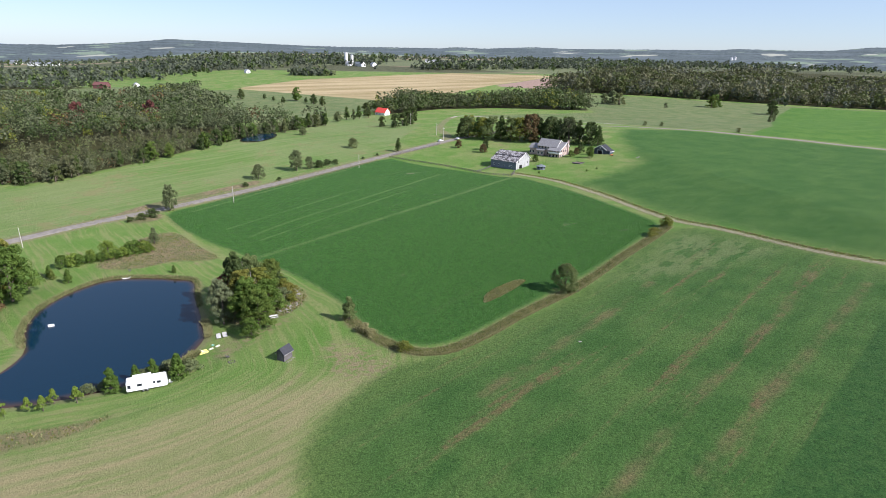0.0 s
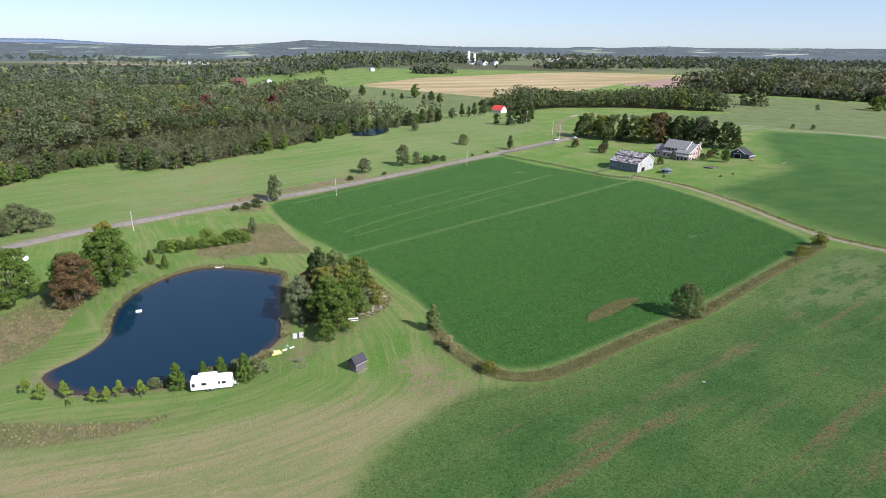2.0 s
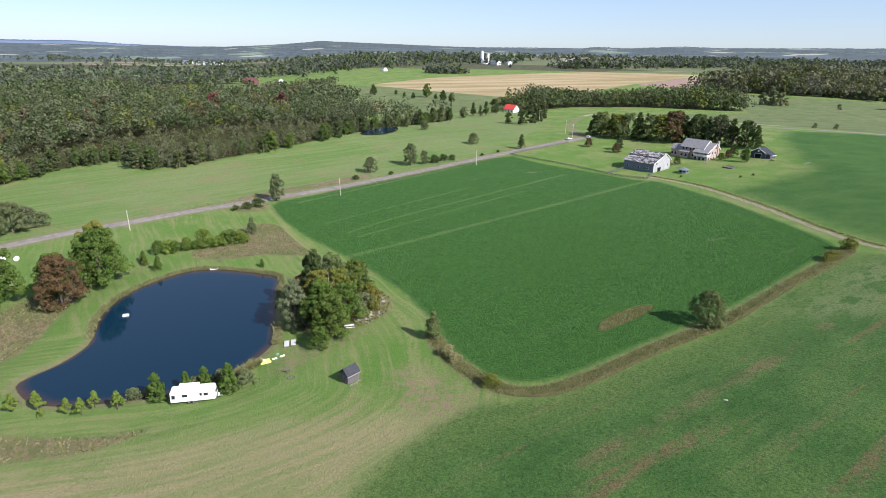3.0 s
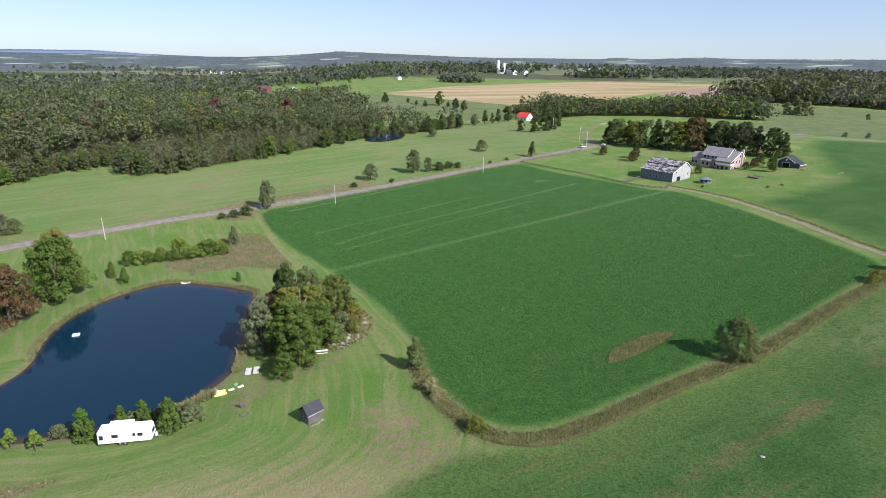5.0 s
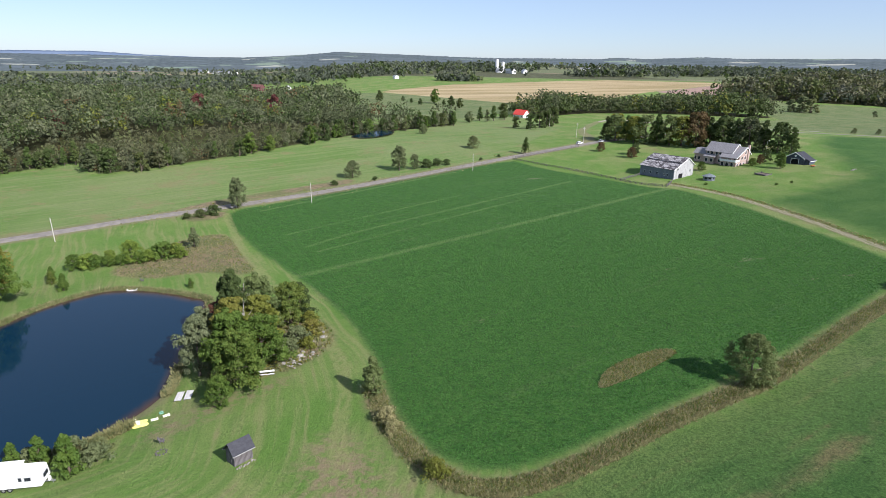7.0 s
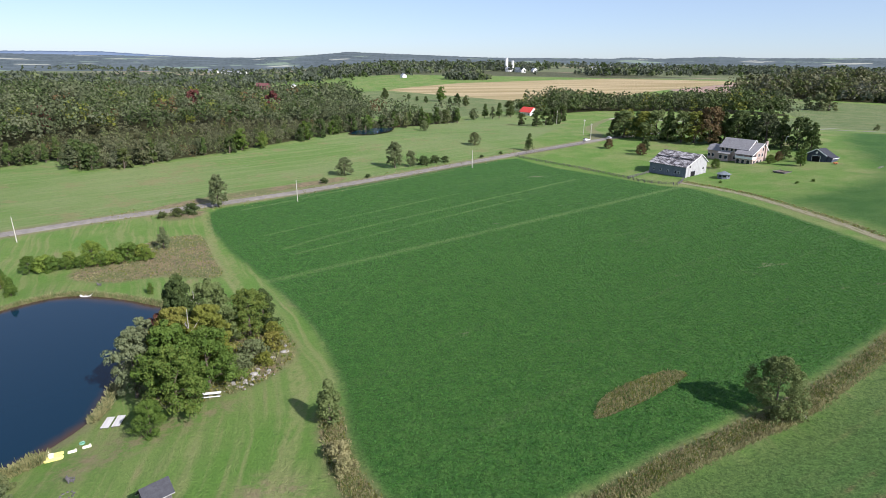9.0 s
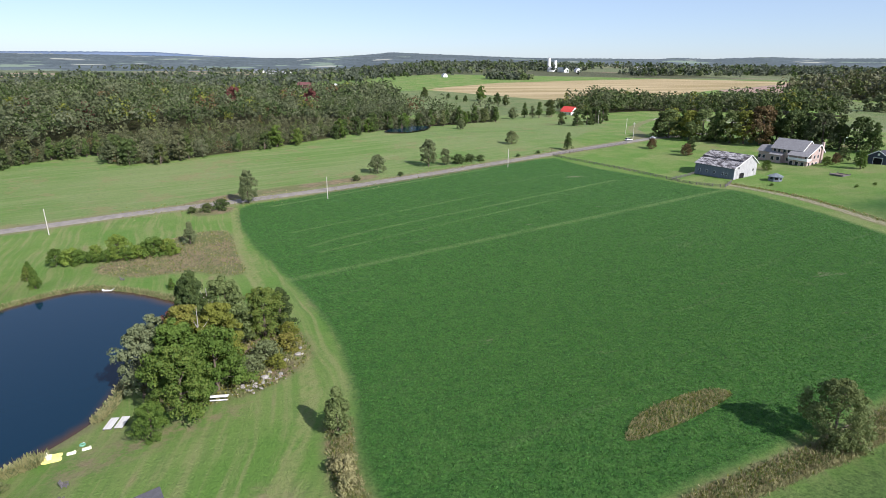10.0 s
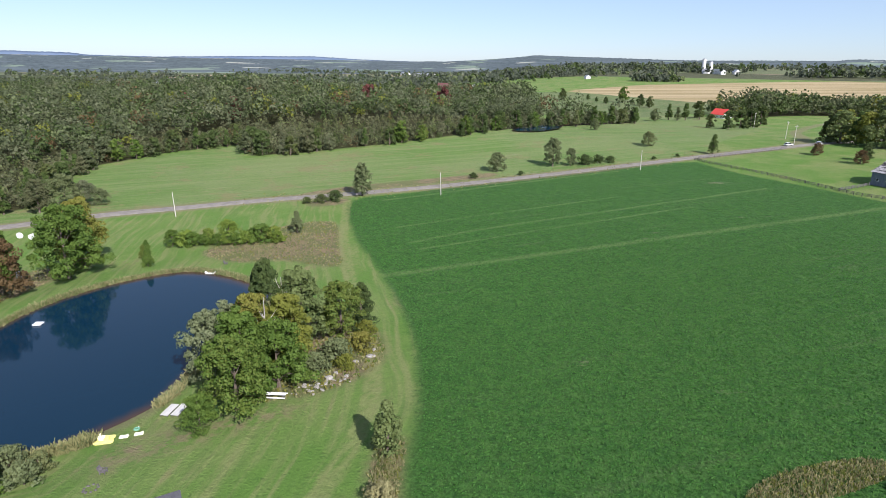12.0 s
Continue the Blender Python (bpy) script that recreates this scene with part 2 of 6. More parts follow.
def ground_material():
    n = Nodes("ground")
    big, mid, fine, tiny = n.noise(0.012, 3), n.noise(0.07, 4), n.noise(0.5, 4, 0.7), n.noise(2.2, 4, 0.75)
    grit = n.noise(7.0, 2, 0.7)
    wob = n.math("MULTIPLY", n.math("SUBTRACT", fine, 0.5), 3.0)
    rows = n.noise(0.32, 4, 0.65, (0.05, 1.0, 1), radians(38.8))
    mow = n.math("ADD", n.math("MULTIPLY", n.across("guide", 0.75, 0.05), 0.7), n.math("MULTIPLY", n.noise(0.11, 4, 0.65), 0.3))
    speck = n.math("ADD", n.math("MULTIPLY", tiny, 0.6), n.math("MULTIPLY", grit, 0.4))

    def edge(name, soft=0.6, offset=0.0):
        v = n.math("ADD", n.math("ADD", n.field(name), wob), offset)
        return n.fade(v, -soft, soft)

    # mown grass round the pond and the buildings
    c = n.mix(n.fade(mid, 0.35, 0.68), (0.104, 0.242, 0.034), (0.160, 0.275, 0.058))
    c = n.mix(n.math("MULTIPLY", n.fade(n.across("guide", 0.9, 0.06), 0.50, 0.34, 0, 0.45), n.fade(mid, 0.40, 0.62)), c, (0.080, 0.178, 0.032))
    c = n.mix(n.fade(mow, 0.44, 0.64, 0, 0.55), c, (0.245, 0.300, 0.100))
    c = n.mix(n.fade(n.math("ADD", mid, n.math("MULTIPLY", mow, 0.6)), 0.92, 1.08, 0, 0.5), c, (0.250, 0.215, 0.105))
    c = n.mix(n.math("MULTIPLY", n.fade(n.math("ADD", n.field("pale"), n.math("MULTIPLY", wob, 4)), -9, 9, 0, 0.7), n.fade(mow, 0.3, 0.6, 0.45, 1)), c, (0.330, 0.315, 0.145))
    c = n.mix(n.math("MULTIPLY", n.fade(n.math("ADD", n.field("bare"), n.math("MULTIPLY", wob, 2)), -4, 4, 0, 0.85), n.fade(fine, 0.38, 0.60)), c, (0.255, 0.225, 0.115))
    # meadow over the road
    md = n.mix(n.fade(rows, 0.35, 0.7), (0.112, 0.240, 0.042), (0.178, 0.285, 0.076))
    md = n.mix(n.fade(big, 0.4, 0.65, 0, 0.6), md, (0.200, 0.285, 0.092))
    md = n.mix(n.fade(n.math("ADD", mid, n.math("MULTIPLY", fine, 0.5)), 0.78, 0.95, 0, 0.6), md, (0.230, 0.225, 0.090))
    md = n.mix(n.fade(n.noise(0.6, 4, 0.7, (0.12, 1.0, 1), radians(41)), 0.52, 0.72, 0, 0.5), md, (0.270, 0.300, 0.145))
    md = n.mix(n.fade(n.noise(0.9, 4, 0.75), 0.54, 0.68, 0, 0.6), md, (0.085, 0.160, 0.038))
    c = n.mix(edge("meadow"), c, md)
    # weeds, scrub and rough margins
    wd = n.mix(n.fade(fine, 0.35, 0.65), (0.150, 0.152, 0.072), (0.262, 0.236, 0.112))
    wd = n.mix(n.fade(mid, 0.40, 0.60, 0, 0.8), wd, (0.135, 0.185, 0.055))
    c = n.mix(edge("weeds", 1.6), c, wd)
    # lower field with strips
    lf = n.mix(n.fade(mid, 0.3, 0.7), (0.046, 0.138, 0.022), (0.078, 0.180, 0.034))
    band = n.noise(0.22, 4, 0.65, (0.05, 1.0, 1), radians(35.6))
    lf = n.mix(n.fade(n.math("ADD", band, n.math("MULTIPLY", mid, 0.35)), 0.66, 0.86, 0, 0.5), lf, (0.115, 0.182, 0.045))
    lf = n.mix(n.fade(n.math("ADD", band, n.math("MULTIPLY", fine, 0.35)), 0.76, 0.90, 0, 0.7), lf, (0.175, 0.128, 0.058))
    lf = n.mix(n.math("MULTIPLY", n.fade(n.field("lit_patch"), -4, 6), n.fade(n.noise(0.25, 3, 0.6, (0.4, 1, 1), radians(35)), 0.40, 0.50, 0, 0.8)), lf, (0.150, 0.230, 0.070))
    for k in ("brown_a", "brown_b", "brown_c"):
        lf = n.mix(n.math("MULTIPLY", n.fade(n.math("ADD", n.field(k), n.math("MULTIPLY", wob, 1.4)), 2.6, 0.0, 0, 0.6), n.fade(n.math("ADD", mid, n.math("MULTIPLY", fine, 0.5)), 0.60, 0.92)), lf, (0.200, 0.150, 0.072))
    lf = n.mix(n.fade(n.math("ADD", n.field("lower"), n.math("MULTIPLY", n.math("SUBTRACT", mid, 0.5), 30.0)), 14.0, 0.0, 0, 0.7), lf, (0.112, 0.205, 0.042))
    clover = n.noise(0.16, 5, 0.7, (0.22, 1.0, 1), radians(35.6))
    lf = n.mix(n.fade(clover, 0.52, 0.70, 0, 0.35), lf, (0.085, 0.190, 0.034))
    lf = n.mix(n.fade(clover, 0.46, 0.34, 0, 0.5), lf, (0.034, 0.115, 0.018))
    c = n.mix(n.fade(n.math("ADD", n.field("lower"), n.math("MULTIPLY", wob, 2.5)), -3.5, 3.5), c, lf)
    # crop fields
    cr = n.mix(n.fade(fine, 0.3, 0.7, 0.0, 1.0), (0.034, 0.132, 0.018), (0.062, 0.176, 0.027))
    cr = n.mix(n.fade(rows, 0.55, 0.74, 0, 0.5), cr, (0.092, 0.180, 0.046))
    cr = n.mix(n.fade(n.math("ADD", mid, n.math("MULTIPLY", rows, 0.35)), 0.82, 0.94, 0, 0.5), cr, (0.105, 0.190, 0.055))
    cr = n.mix(n.fade(n.noise(0.10, 4, 0.7, (0.35, 1, 1), radians(20)), 0.665, 0.72, 0, 0.65), cr, (0.201, 0.237, 0.116))
    for s, w in (("strip_a", 2.4), ("strip_b", 1.4), ("strip_c", 1.3), ("strip_d", 1.1), ("strip_e", 1.0)):
        cr = n.mix(n.math("MULTIPLY", n.fade(n.math("ADD", n.field(s), n.math("MULTIPLY", wob, 0.8)), w, 0.2, 0, 0.85), n.fade(mid, 0.25, 0.5, 0.45, 1)), cr, (0.122, 0.238, 0.058))
    c = n.mix(edge("crop", 1.4), c, cr)
    c = n.mix(edge("corner", 0.6), c, n.mix(n.fade(fine, 0.3, 0.7), (0.030, 0.109, 0.018), (0.050, 0.140, 0.025)))
    ea = n.mix(n.fade(mid, 0.3, 0.7), (0.038, 0.126, 0.018), (0.062, 0.156, 0.026))
    ea = n.mix(n.fade(n.noise(0.3, 4, 0.65, (0.05, 1.0, 1), radians(30)), 0.54, 0.74, 0, 0.45), ea, (0.090, 0.190, 0.036))
    c = n.mix(n.fade(n.math("ADD", n.field("east"), n.math("MULTIPLY", wob, 4.0)), -9.0, 9.0), c, ea)
    # wheel ways
    wheel = n.math("ABSOLUTE", n.math("SUBTRACT", n.field("pathway"), 0.9))
    c = n.mix(n.fade(n.math("ADD", wheel, n.math("MULTIPLY", wob, 0.5)), 1.0, 0.0, 0, 0.55), c, (0.250, 0.305, 0.100))
    wheel = n.math("ABSOLUTE", n.math("SUBTRACT", n.field("drive"), 0.8))
    c = n.mix(n.fade(n.math("ADD", n.field("drive"), wob), 3.0, 1.2, 0, 0.6), c, wd)
    c = n.mix(n.fade(n.math("ADD", wheel, n.math("MULTIPLY", wob, 0.3)), 0.8, 0.1, 0, 0.85), c, (0.31, 0.325, 0.18))
    # verges
    c = n.mix(n.fade(n.math("ADD", n.field("road"), wob), 6.5, 4.2, 0, 0.6), c, (0.225, 0.225, 0.110))
    # shore
    c = n.mix(n.fade(n.math("ADD", n.field("pond"), wob), -3.4, -1.2, 0, 0.6), c, (0.215, 0.215, 0.100))
    c = n.mix(n.fade(n.field("pond"), -0.7, 0.1), c, (0.085, 0.055, 0.032))
    # far land: woods and fields
    ff = n.mix(n.fade(mid, 0.3, 0.7), (0.062, 0.086, 0.036), (0.105, 0.130, 0.055))
    ff = n.mix(n.fade(n.noise(0.0022, 3, 0.55, (0.5, 1.6, 1)), 0.47, 0.49), ff, (0.140, 0.195, 0.078))
    ff = n.mix(n.fade(n.noise(0.0031, 2, 0.5, (0.35, 1.8, 1)), 0.63, 0.645), ff, (0.330, 0.290, 0.165))
    c = n.mix(edge("far", 20.0), c, ff)
    gr = n.mix(n.fade(mid, 0.35, 0.65), (0.107, 0.186, 0.051), (0.164, 0.227, 0.079))
    c = n.mix(edge("pasture", 3.0), c, gr)
    c = n.mix(edge("bright", 2.0), c, n.mix(n.fade(mid, 0.3, 0.7), (0.060, 0.177, 0.020), (0.097, 0.224, 0.030)))
    tn = n.mix(n.fade(n.noise(0.05, 3, 0.6, (0.06, 1, 1), radians(24)), 0.35, 0.65), (0.290, 0.275, 0.105), (0.455, 0.435, 0.205))
    c = n.mix(edge("tan", 3.0), c, tn)
    c = n.mix(edge("earth", 3.0), c, n.mix(mid, (0.28, 0.230, 0.145), (0.35, 0.295, 0.195)))
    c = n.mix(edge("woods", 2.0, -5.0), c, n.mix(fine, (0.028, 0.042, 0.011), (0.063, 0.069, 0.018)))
    clod = n.noise(1.15, 5, 0.8)
    leafy = n.math("ADD", n.math("MAXIMUM", edge("crop", 1.5), n.math("MULTIPLY", edge("lower", 1.5), 0.8)), 0.42)
    c = n.mix(n.math("MULTIPLY", leafy, n.fade(clod, 0.48, 0.38, 0, 0.55)), c, n.mix(1.0, c, (0.42, 0.50, 0.42), "MULTIPLY"))
    c = n.mix(n.math("MULTIPLY", leafy, n.fade(speck, 0.56, 0.40, 0, 0.55)), c, n.mix(1.0, c, (0.36, 0.44, 0.36), "MULTIPLY"))
    c = n.mix(n.math("MULTIPLY", leafy, n.fade(speck, 0.52, 0.66, 0, 0.6)), c, n.mix(1.0, c, (1.5, 1.4, 1.45), "MULTIPLY"))
    n.bump(n.math("ADD", n.math("MULTIPLY", clod, 1.2), tiny), 0.8, 0.4)
    c = n.mix(1.0, c, (0.955, 0.79, 0.99), "MULTIPLY")
    return n.done(c, 0.95)


def leaf_material(name, a, b, c):
    """Foliage: tones by tree, by leaf and by place in the crown."""
    n = Nodes(name)
    info = n.tree.nodes.new("ShaderNodeObjectInfo").outputs["Random"]
    geo = n.tree.nodes.new("ShaderNodeNewGeometry").outputs["Random Per Island"]
    v = n.math("ADD", n.math("MULTIPLY", geo, 0.14), n.math("MULTIPLY", n.noise(0.35, 3), 0.95))
    col = n.mix(n.fade(v, 0.25, 0.85), a, b)
    col = n.mix(n.fade(n.math("ADD", n.math("MULTIPLY", info, 0.7), n.math("MULTIPLY", geo, 0.3)), 0.55, 1.0, 0, 0.8), col, c)
    n.bsdf.inputs["Roughness"].default_value = 0.6
    tr = n.tree.nodes.new("ShaderNodeBsdfTranslucent")
    n.link(col, tr.inputs["Color"])
    mx = n.tree.nodes.new("ShaderNodeMixShader")
    mx.inputs[0].default_value = 0.30
    n.tree.links.new(n.bsdf.outputs[0], mx.inputs[1])
    n.tree.links.new(tr.outputs[0], mx.inputs[2])
    n.tree.links.new(mx.outputs[0], n.tree.nodes["Material Output"].inputs["Surface"])
    return n.done(col)


M_GROUND = ground_material()
M_BARK = surface("bark", (0.085, 0.065, 0.05), (0.17, 0.14, 0.11), 3, 0.95, 0.03, 6, (1, 1, 0.2))
M_DEADWOOD = surface("dead_wood", (0.30, 0.28, 0.25), (0.42, 0.40, 0.36), 3, 0.9)
LEAF = {
    "green": leaf_material("leaf_green", (0.056, 0.108, 0.018), (0.126, 0.190, 0.034), (0.150, 0.172, 0.038)),
    "dark": leaf_material("leaf_dark", (0.043, 0.070, 0.022), (0.090, 0.126, 0.036), (0.104, 0.116, 0.036)),
    "olive": leaf_material("leaf_olive", (0.116, 0.138, 0.022), (0.201, 0.213, 0.039), (0.212, 0.186, 0.045)),
    "grey": leaf_material("leaf_grey", (0.104, 0.132, 0.056), (0.183, 0.213, 0.095), (0.171, 0.184, 0.068)),
    "red": leaf_material("leaf_red", (0.098, 0.036, 0.032), (0.170, 0.060, 0.050), (0.150, 0.075, 0.046)),
    "rust": leaf_material("leaf_rust", (0.092, 0.064, 0.030), (0.155, 0.096, 0.042), (0.115, 0.115, 0.040)),
    "conifer": leaf_material("leaf_conifer", (0.049, 0.086, 0.022), (0.107, 0.155, 0.039), (0.091, 0.113, 0.034)),
    "cedar": leaf_material("leaf_cedar", (0.110, 0.172, 0.025), (0.201, 0.270, 0.049), (0.189, 0.218, 0.044)),
    "weed": leaf_material("leaf_weed", (0.185, 0.165, 0.082), (0.325, 0.292, 0.150), (0.170, 0.190, 0.072)),
    "reed": leaf_material("leaf_reed", (0.248, 0.228, 0.105), (0.375, 0.350, 0.172), (0.220, 0.225, 0.090)),
    "wood": leaf_material("leaf_wood", (0.058, 0.078, 0.036), (0.120, 0.138, 0.064), (0.134, 0.130, 0.062)),
    "wood_pale": leaf_material("leaf_wood_pale", (0.098, 0.116, 0.060), (0.172, 0.186, 0.100), (0.158, 0.150, 0.080)),
    "sage": leaf_material("leaf_sage", (0.120, 0.148, 0.070), (0.200, 0.228, 0.118), (0.180, 0.200, 0.100)),
    "crop": leaf_material("leaf_crop", (0.046, 0.150, 0.024), (0.066, 0.185, 0.032), (0.072, 0.182, 0.038)),
    "crop_pale": leaf_material("leaf_crop_pale", (0.052, 0.160, 0.026), (0.078, 0.195, 0.037), (0.084, 0.192, 0.042)),
    "hedge": leaf_material("leaf_hedge", (0.092, 0.128, 0.040), (0.170, 0.212, 0.074), (0.150, 0.175, 0.062)),
    # far foliage: leaf green greyed towards blue, so haze sits in the colour
    "far_haze": leaf_material("leaf_far_haze", (0.072, 0.090, 0.062), (0.120, 0.138, 0.092), (0.130, 0.125, 0.085)),
}
TONES = {
    "green": "tree in full green leaf", "dark": "tree in dark green leaf", "olive": "tree in yellowing olive leaf", "grey": "tree in dull grey-green leaf",
    "wood": "tree in dull green leaf", "wood_pale": "tree in pale green leaf", "sage": "tree in pale grey-green leaf", "hedge": "tree in dull olive-green leaf",
    "red": "tree in deep red autumn leaf", "rust": "tree turning rusty in autumn", "conifer": "tree with dense dark needles", "cedar": "tree with bright green fronds",
}

# ---- the ground sheet ----
def axis(lo, hi, step, reach_lo, reach_hi, grow):
    core = list(np.arange(lo, hi + 1e-6, step))
    out, s, v = [], step, hi
    while v < reach_hi:
        s *= grow
        v += s
        out.append(v)
    pre, s, v = [], step, lo
    while v > reach_lo:
        s *= grow
        v -= s
        pre.append(v)
    return np.array(pre[::-1] + core + out)


def ground():
    xs, ys = axis(-150, 200, 2.0, -4800, 4800, 1.05), axis(30, 420, 2.0, -1500, 4850, 1.045)
    gx, gy = np.meshgrid(xs, ys)
    x, y = gx.ravel(), gy.ravel()
    z = ground_z(x, y)
    nx, ny = len(xs), len(ys)
    i = (np.arange(ny - 1)[:, None] * nx + np.arange(nx - 1)[None]).ravel()
    me = linked("ground", np.stack([x, y, z], 1).tolist(), np.stack([i, i + 1, i + nx + 1, i + nx], 1), [M_GROUND], True)

    def put(name, values):
        me.attributes.new(name, "FLOAT", "POINT").data.foreach_set("value", values.astype(np.float32))

    def area(line, pad=40):
        lo, hi = line.min(0) - pad, line.max(0) + pad
        near = (x > lo[0]) & (x < hi[0]) & (y > lo[1]) & (y < hi[1])
        out = np.full(x.shape, -float(pad))
        out[near] = np.clip(signed(x[near], y[near], line), -pad, pad)
        return out

    def along(line, reach=30):
        lo, hi = line.min(0) - reach, line.max(0) + reach
        near = (x > lo[0]) & (x < hi[0]) & (y > lo[1]) & (y < hi[1])
        out = np.full(x.shape, float(reach))
        out[near] = np.minimum(reach, line_distance(x[near], y[near], line))
        return out

    put("crop", area(CROP))
    put("lower", area(LOWER))
    put("corner", area(CORNER))
    put("east", area(EAST))
    put("pond", area(POND))
    put("strip_a", along(STRIPS[0]))
    put("strip_b", along(STRIPS[1]))
    put("drive", along(DRIVE))
    put("pathway", along(PATHWAY))
    put("strip_c", along(STRIPS[2]))
    put("strip_d", along(STRIPS[3]))
    put("strip_e", along(STRIPS[4]))
    put("guide", along(GUIDE, 140))
    put("pale", area(PALE))
    put("bare", np.maximum(area(BARE[0]), area(BARE[1])))
    put("lit_patch", area(LIT))
    for k, line in zip("abc", BROWN):
        put("brown_" + k, along(np.array(line, float)))
    put("bright", area(BRIGHT, 60))
    road = np.minimum(along(ROAD), along(LANE) + 2.0)
    put("road", road)
    left = np.array([*ROAD[10:50], (60, 460), (90, 560), (40, 680), (-90, 640), (-60, 560), (-50, 480), *FOREST[11:3:-1]], float)
    put("meadow", area(left))
    weeds = np.maximum.reduce([area(s) for s in SCRUBS] + [area(MOUND), 2.2 - along(HEDGE)])
    put("weeds", weeds)
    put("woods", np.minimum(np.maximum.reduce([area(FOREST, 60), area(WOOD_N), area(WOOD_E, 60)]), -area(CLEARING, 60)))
    put("tan", area(TAN, 60))
    put("earth", area(EARTH, 60))
    put("far", np.clip(np.maximum(y - 1450, np.abs(x) - 1200), -60, 60))
    east_pasture = np.array([(140, 655), (205, 625), (262, 560), (290, 450), (330, 410), (390, 345), (500, 240), (720, 80), (1600, 500), (900, 650), (640, 860), (380, 1040), (350, 780), (330, 700)], float)
    put("pasture", np.maximum(np.maximum(area(east_pasture, 60), area(CLEARING, 60)), area(np.array([(-95, 610), (-130, 800), (-190, 1000), (-150, 1015), (70, 890), (60, 720), (30, 700), (-20, 600)], float), 60)))
    return tagged(new("ground", me), "rolling farmland with crop fields, mown grass and meadows", "ground", kind="structure")


ground()


def strip_mesh(name, line, width, lift, material, label, category):
    line = np.array(line)
    d = np.gradient(line, axis=0)
    d /= np.linalg.norm(d, axis=1)[:, None]
    side = np.stack([-d[:, 1], d[:, 0]], 1)
    cols = np.linspace(-width / 2, width / 2, 7)
    p = line[:, None] + side[:, None] * cols[None, :, None]
    z = ground_z(p[..., 0].ravel(), p[..., 1].ravel()).reshape(p.shape[:2]) + lift - (np.abs(cols) > width * 0.45) * 0.25
    v = np.concatenate([p, z[..., None]], 2).reshape(-1, 3)
    i = (np.arange(len(line) - 1)[:, None] * 7 + np.arange(6)[None]).ravel()
    return tagged(new(name, linked(name, v.tolist(), np.stack([i, i + 1, i + 8, i + 7], 1), [material], True)), label, category, kind="structure")


M_ROAD = surface("road", (0.170, 0.155, 0.135), (0.255, 0.230, 0.200), 0.4, 0.9, 0.02, 9)
M_GRAVEL = surface("gravel_road", (0.27, 0.25, 0.21), (0.36, 0.33, 0.28), 0.4, 0.95, 0.02, 9)
strip_mesh("road", ROAD[10:], 6.6, 0.16, M_ROAD, "grey worn country road with gravel edges", "road")
strip_mesh("lane", LANE[14:-3], 3.6, 0.2, M_GRAVEL, "pale gravel lane between meadows", "road")

w = Nodes("water")
w.bsdf.inputs["IOR"].default_value = 1.33
w.bsdf.inputs["Specular IOR Level"].default_value = 0.3
w.bump(w.math("ADD", w.noise(0.9, 3), w.noise(3.5, 2)), 0.05, 0.04)
deep = w.math("ADD", w.field("deep"), w.math("MULTIPLY", w.math("SUBTRACT", w.noise(0.15, 3), 0.5), 0.5))
M_WATER = w.done(w.mix(w.fade(deep, 0.1, 0.8), (0.060, 0.036, 0.024), (0.0030, 0.020, 0.040)), 0.06)


def water(name, line, z, label):
    """A pond's surface, in rings from the shore inwards, with a depth to tint it by."""
    c = line.mean(0)
    rings = [c + (line - c) * k for k in (1.0, 0.96, 0.86, 0.6, 0.2)]
    n = len(line)
    v = np.concatenate([np.c_[r, np.full(n, z)] for r in rings])
    i = (np.arange(4)[:, None] * n + np.arange(n)[None]).ravel()
    j = (np.arange(4)[:, None] * n + (np.arange(n)[None] + 1) % n).ravel()
    faces = np.stack([i, j, j + n, i + n], 1).tolist() + [list(range(4 * n, 5 * n))]
    me = linked(name, v.tolist(), faces, [M_WATER], True)
    me.attributes.new("deep", "FLOAT", "POINT").data.foreach_set("value", np.repeat([0.0, 0.35, 1.0, 1.0, 1.0], n).astype(np.float32))
    return tagged(new(name, me), label, "pond", kind="structure")


def grown(line, by):
    c = line.mean(0)
    v = line - c
    return c + v * (1 + by / np.linalg.norm(v, axis=1))[:, None]


water("water", grown(POND, 0.8), 0.0, "dark blue still water of a farm pond")


water("far_water", spline([(-65, 428), (-51, 426), (-41, 453), (-46, 470), (-60, 458)], True, 4), float(gz(-54, 447)) + 0.9, "small dark pond at the wood's edge")


# ---- trees ----
def quads(centres, normals, sizes, rng, slim=1.0):
    """Leaf clumps: a quad at each centre, square to its normal."""
    n = len(centres)
    normals = normals / (np.linalg.norm(normals, axis=1)[:, None] + 1e-9)
    helper = rng.normal(size=(n, 3))
    u = np.cross(normals, helper)
    u /= np.linalg.norm(u, axis=1)[:, None] + 1e-9
    v = np.cross(normals, u)
    s = sizes[:, None] / 2
    lift = normals * s * 0.35
    corners = np.stack([centres - u * s, centres - v * s * slim + lift, centres + u * s, centres + v * s * slim + lift], 1)
    return corners.reshape(-1, 3), np.arange(4 * n).reshape(n, 4)


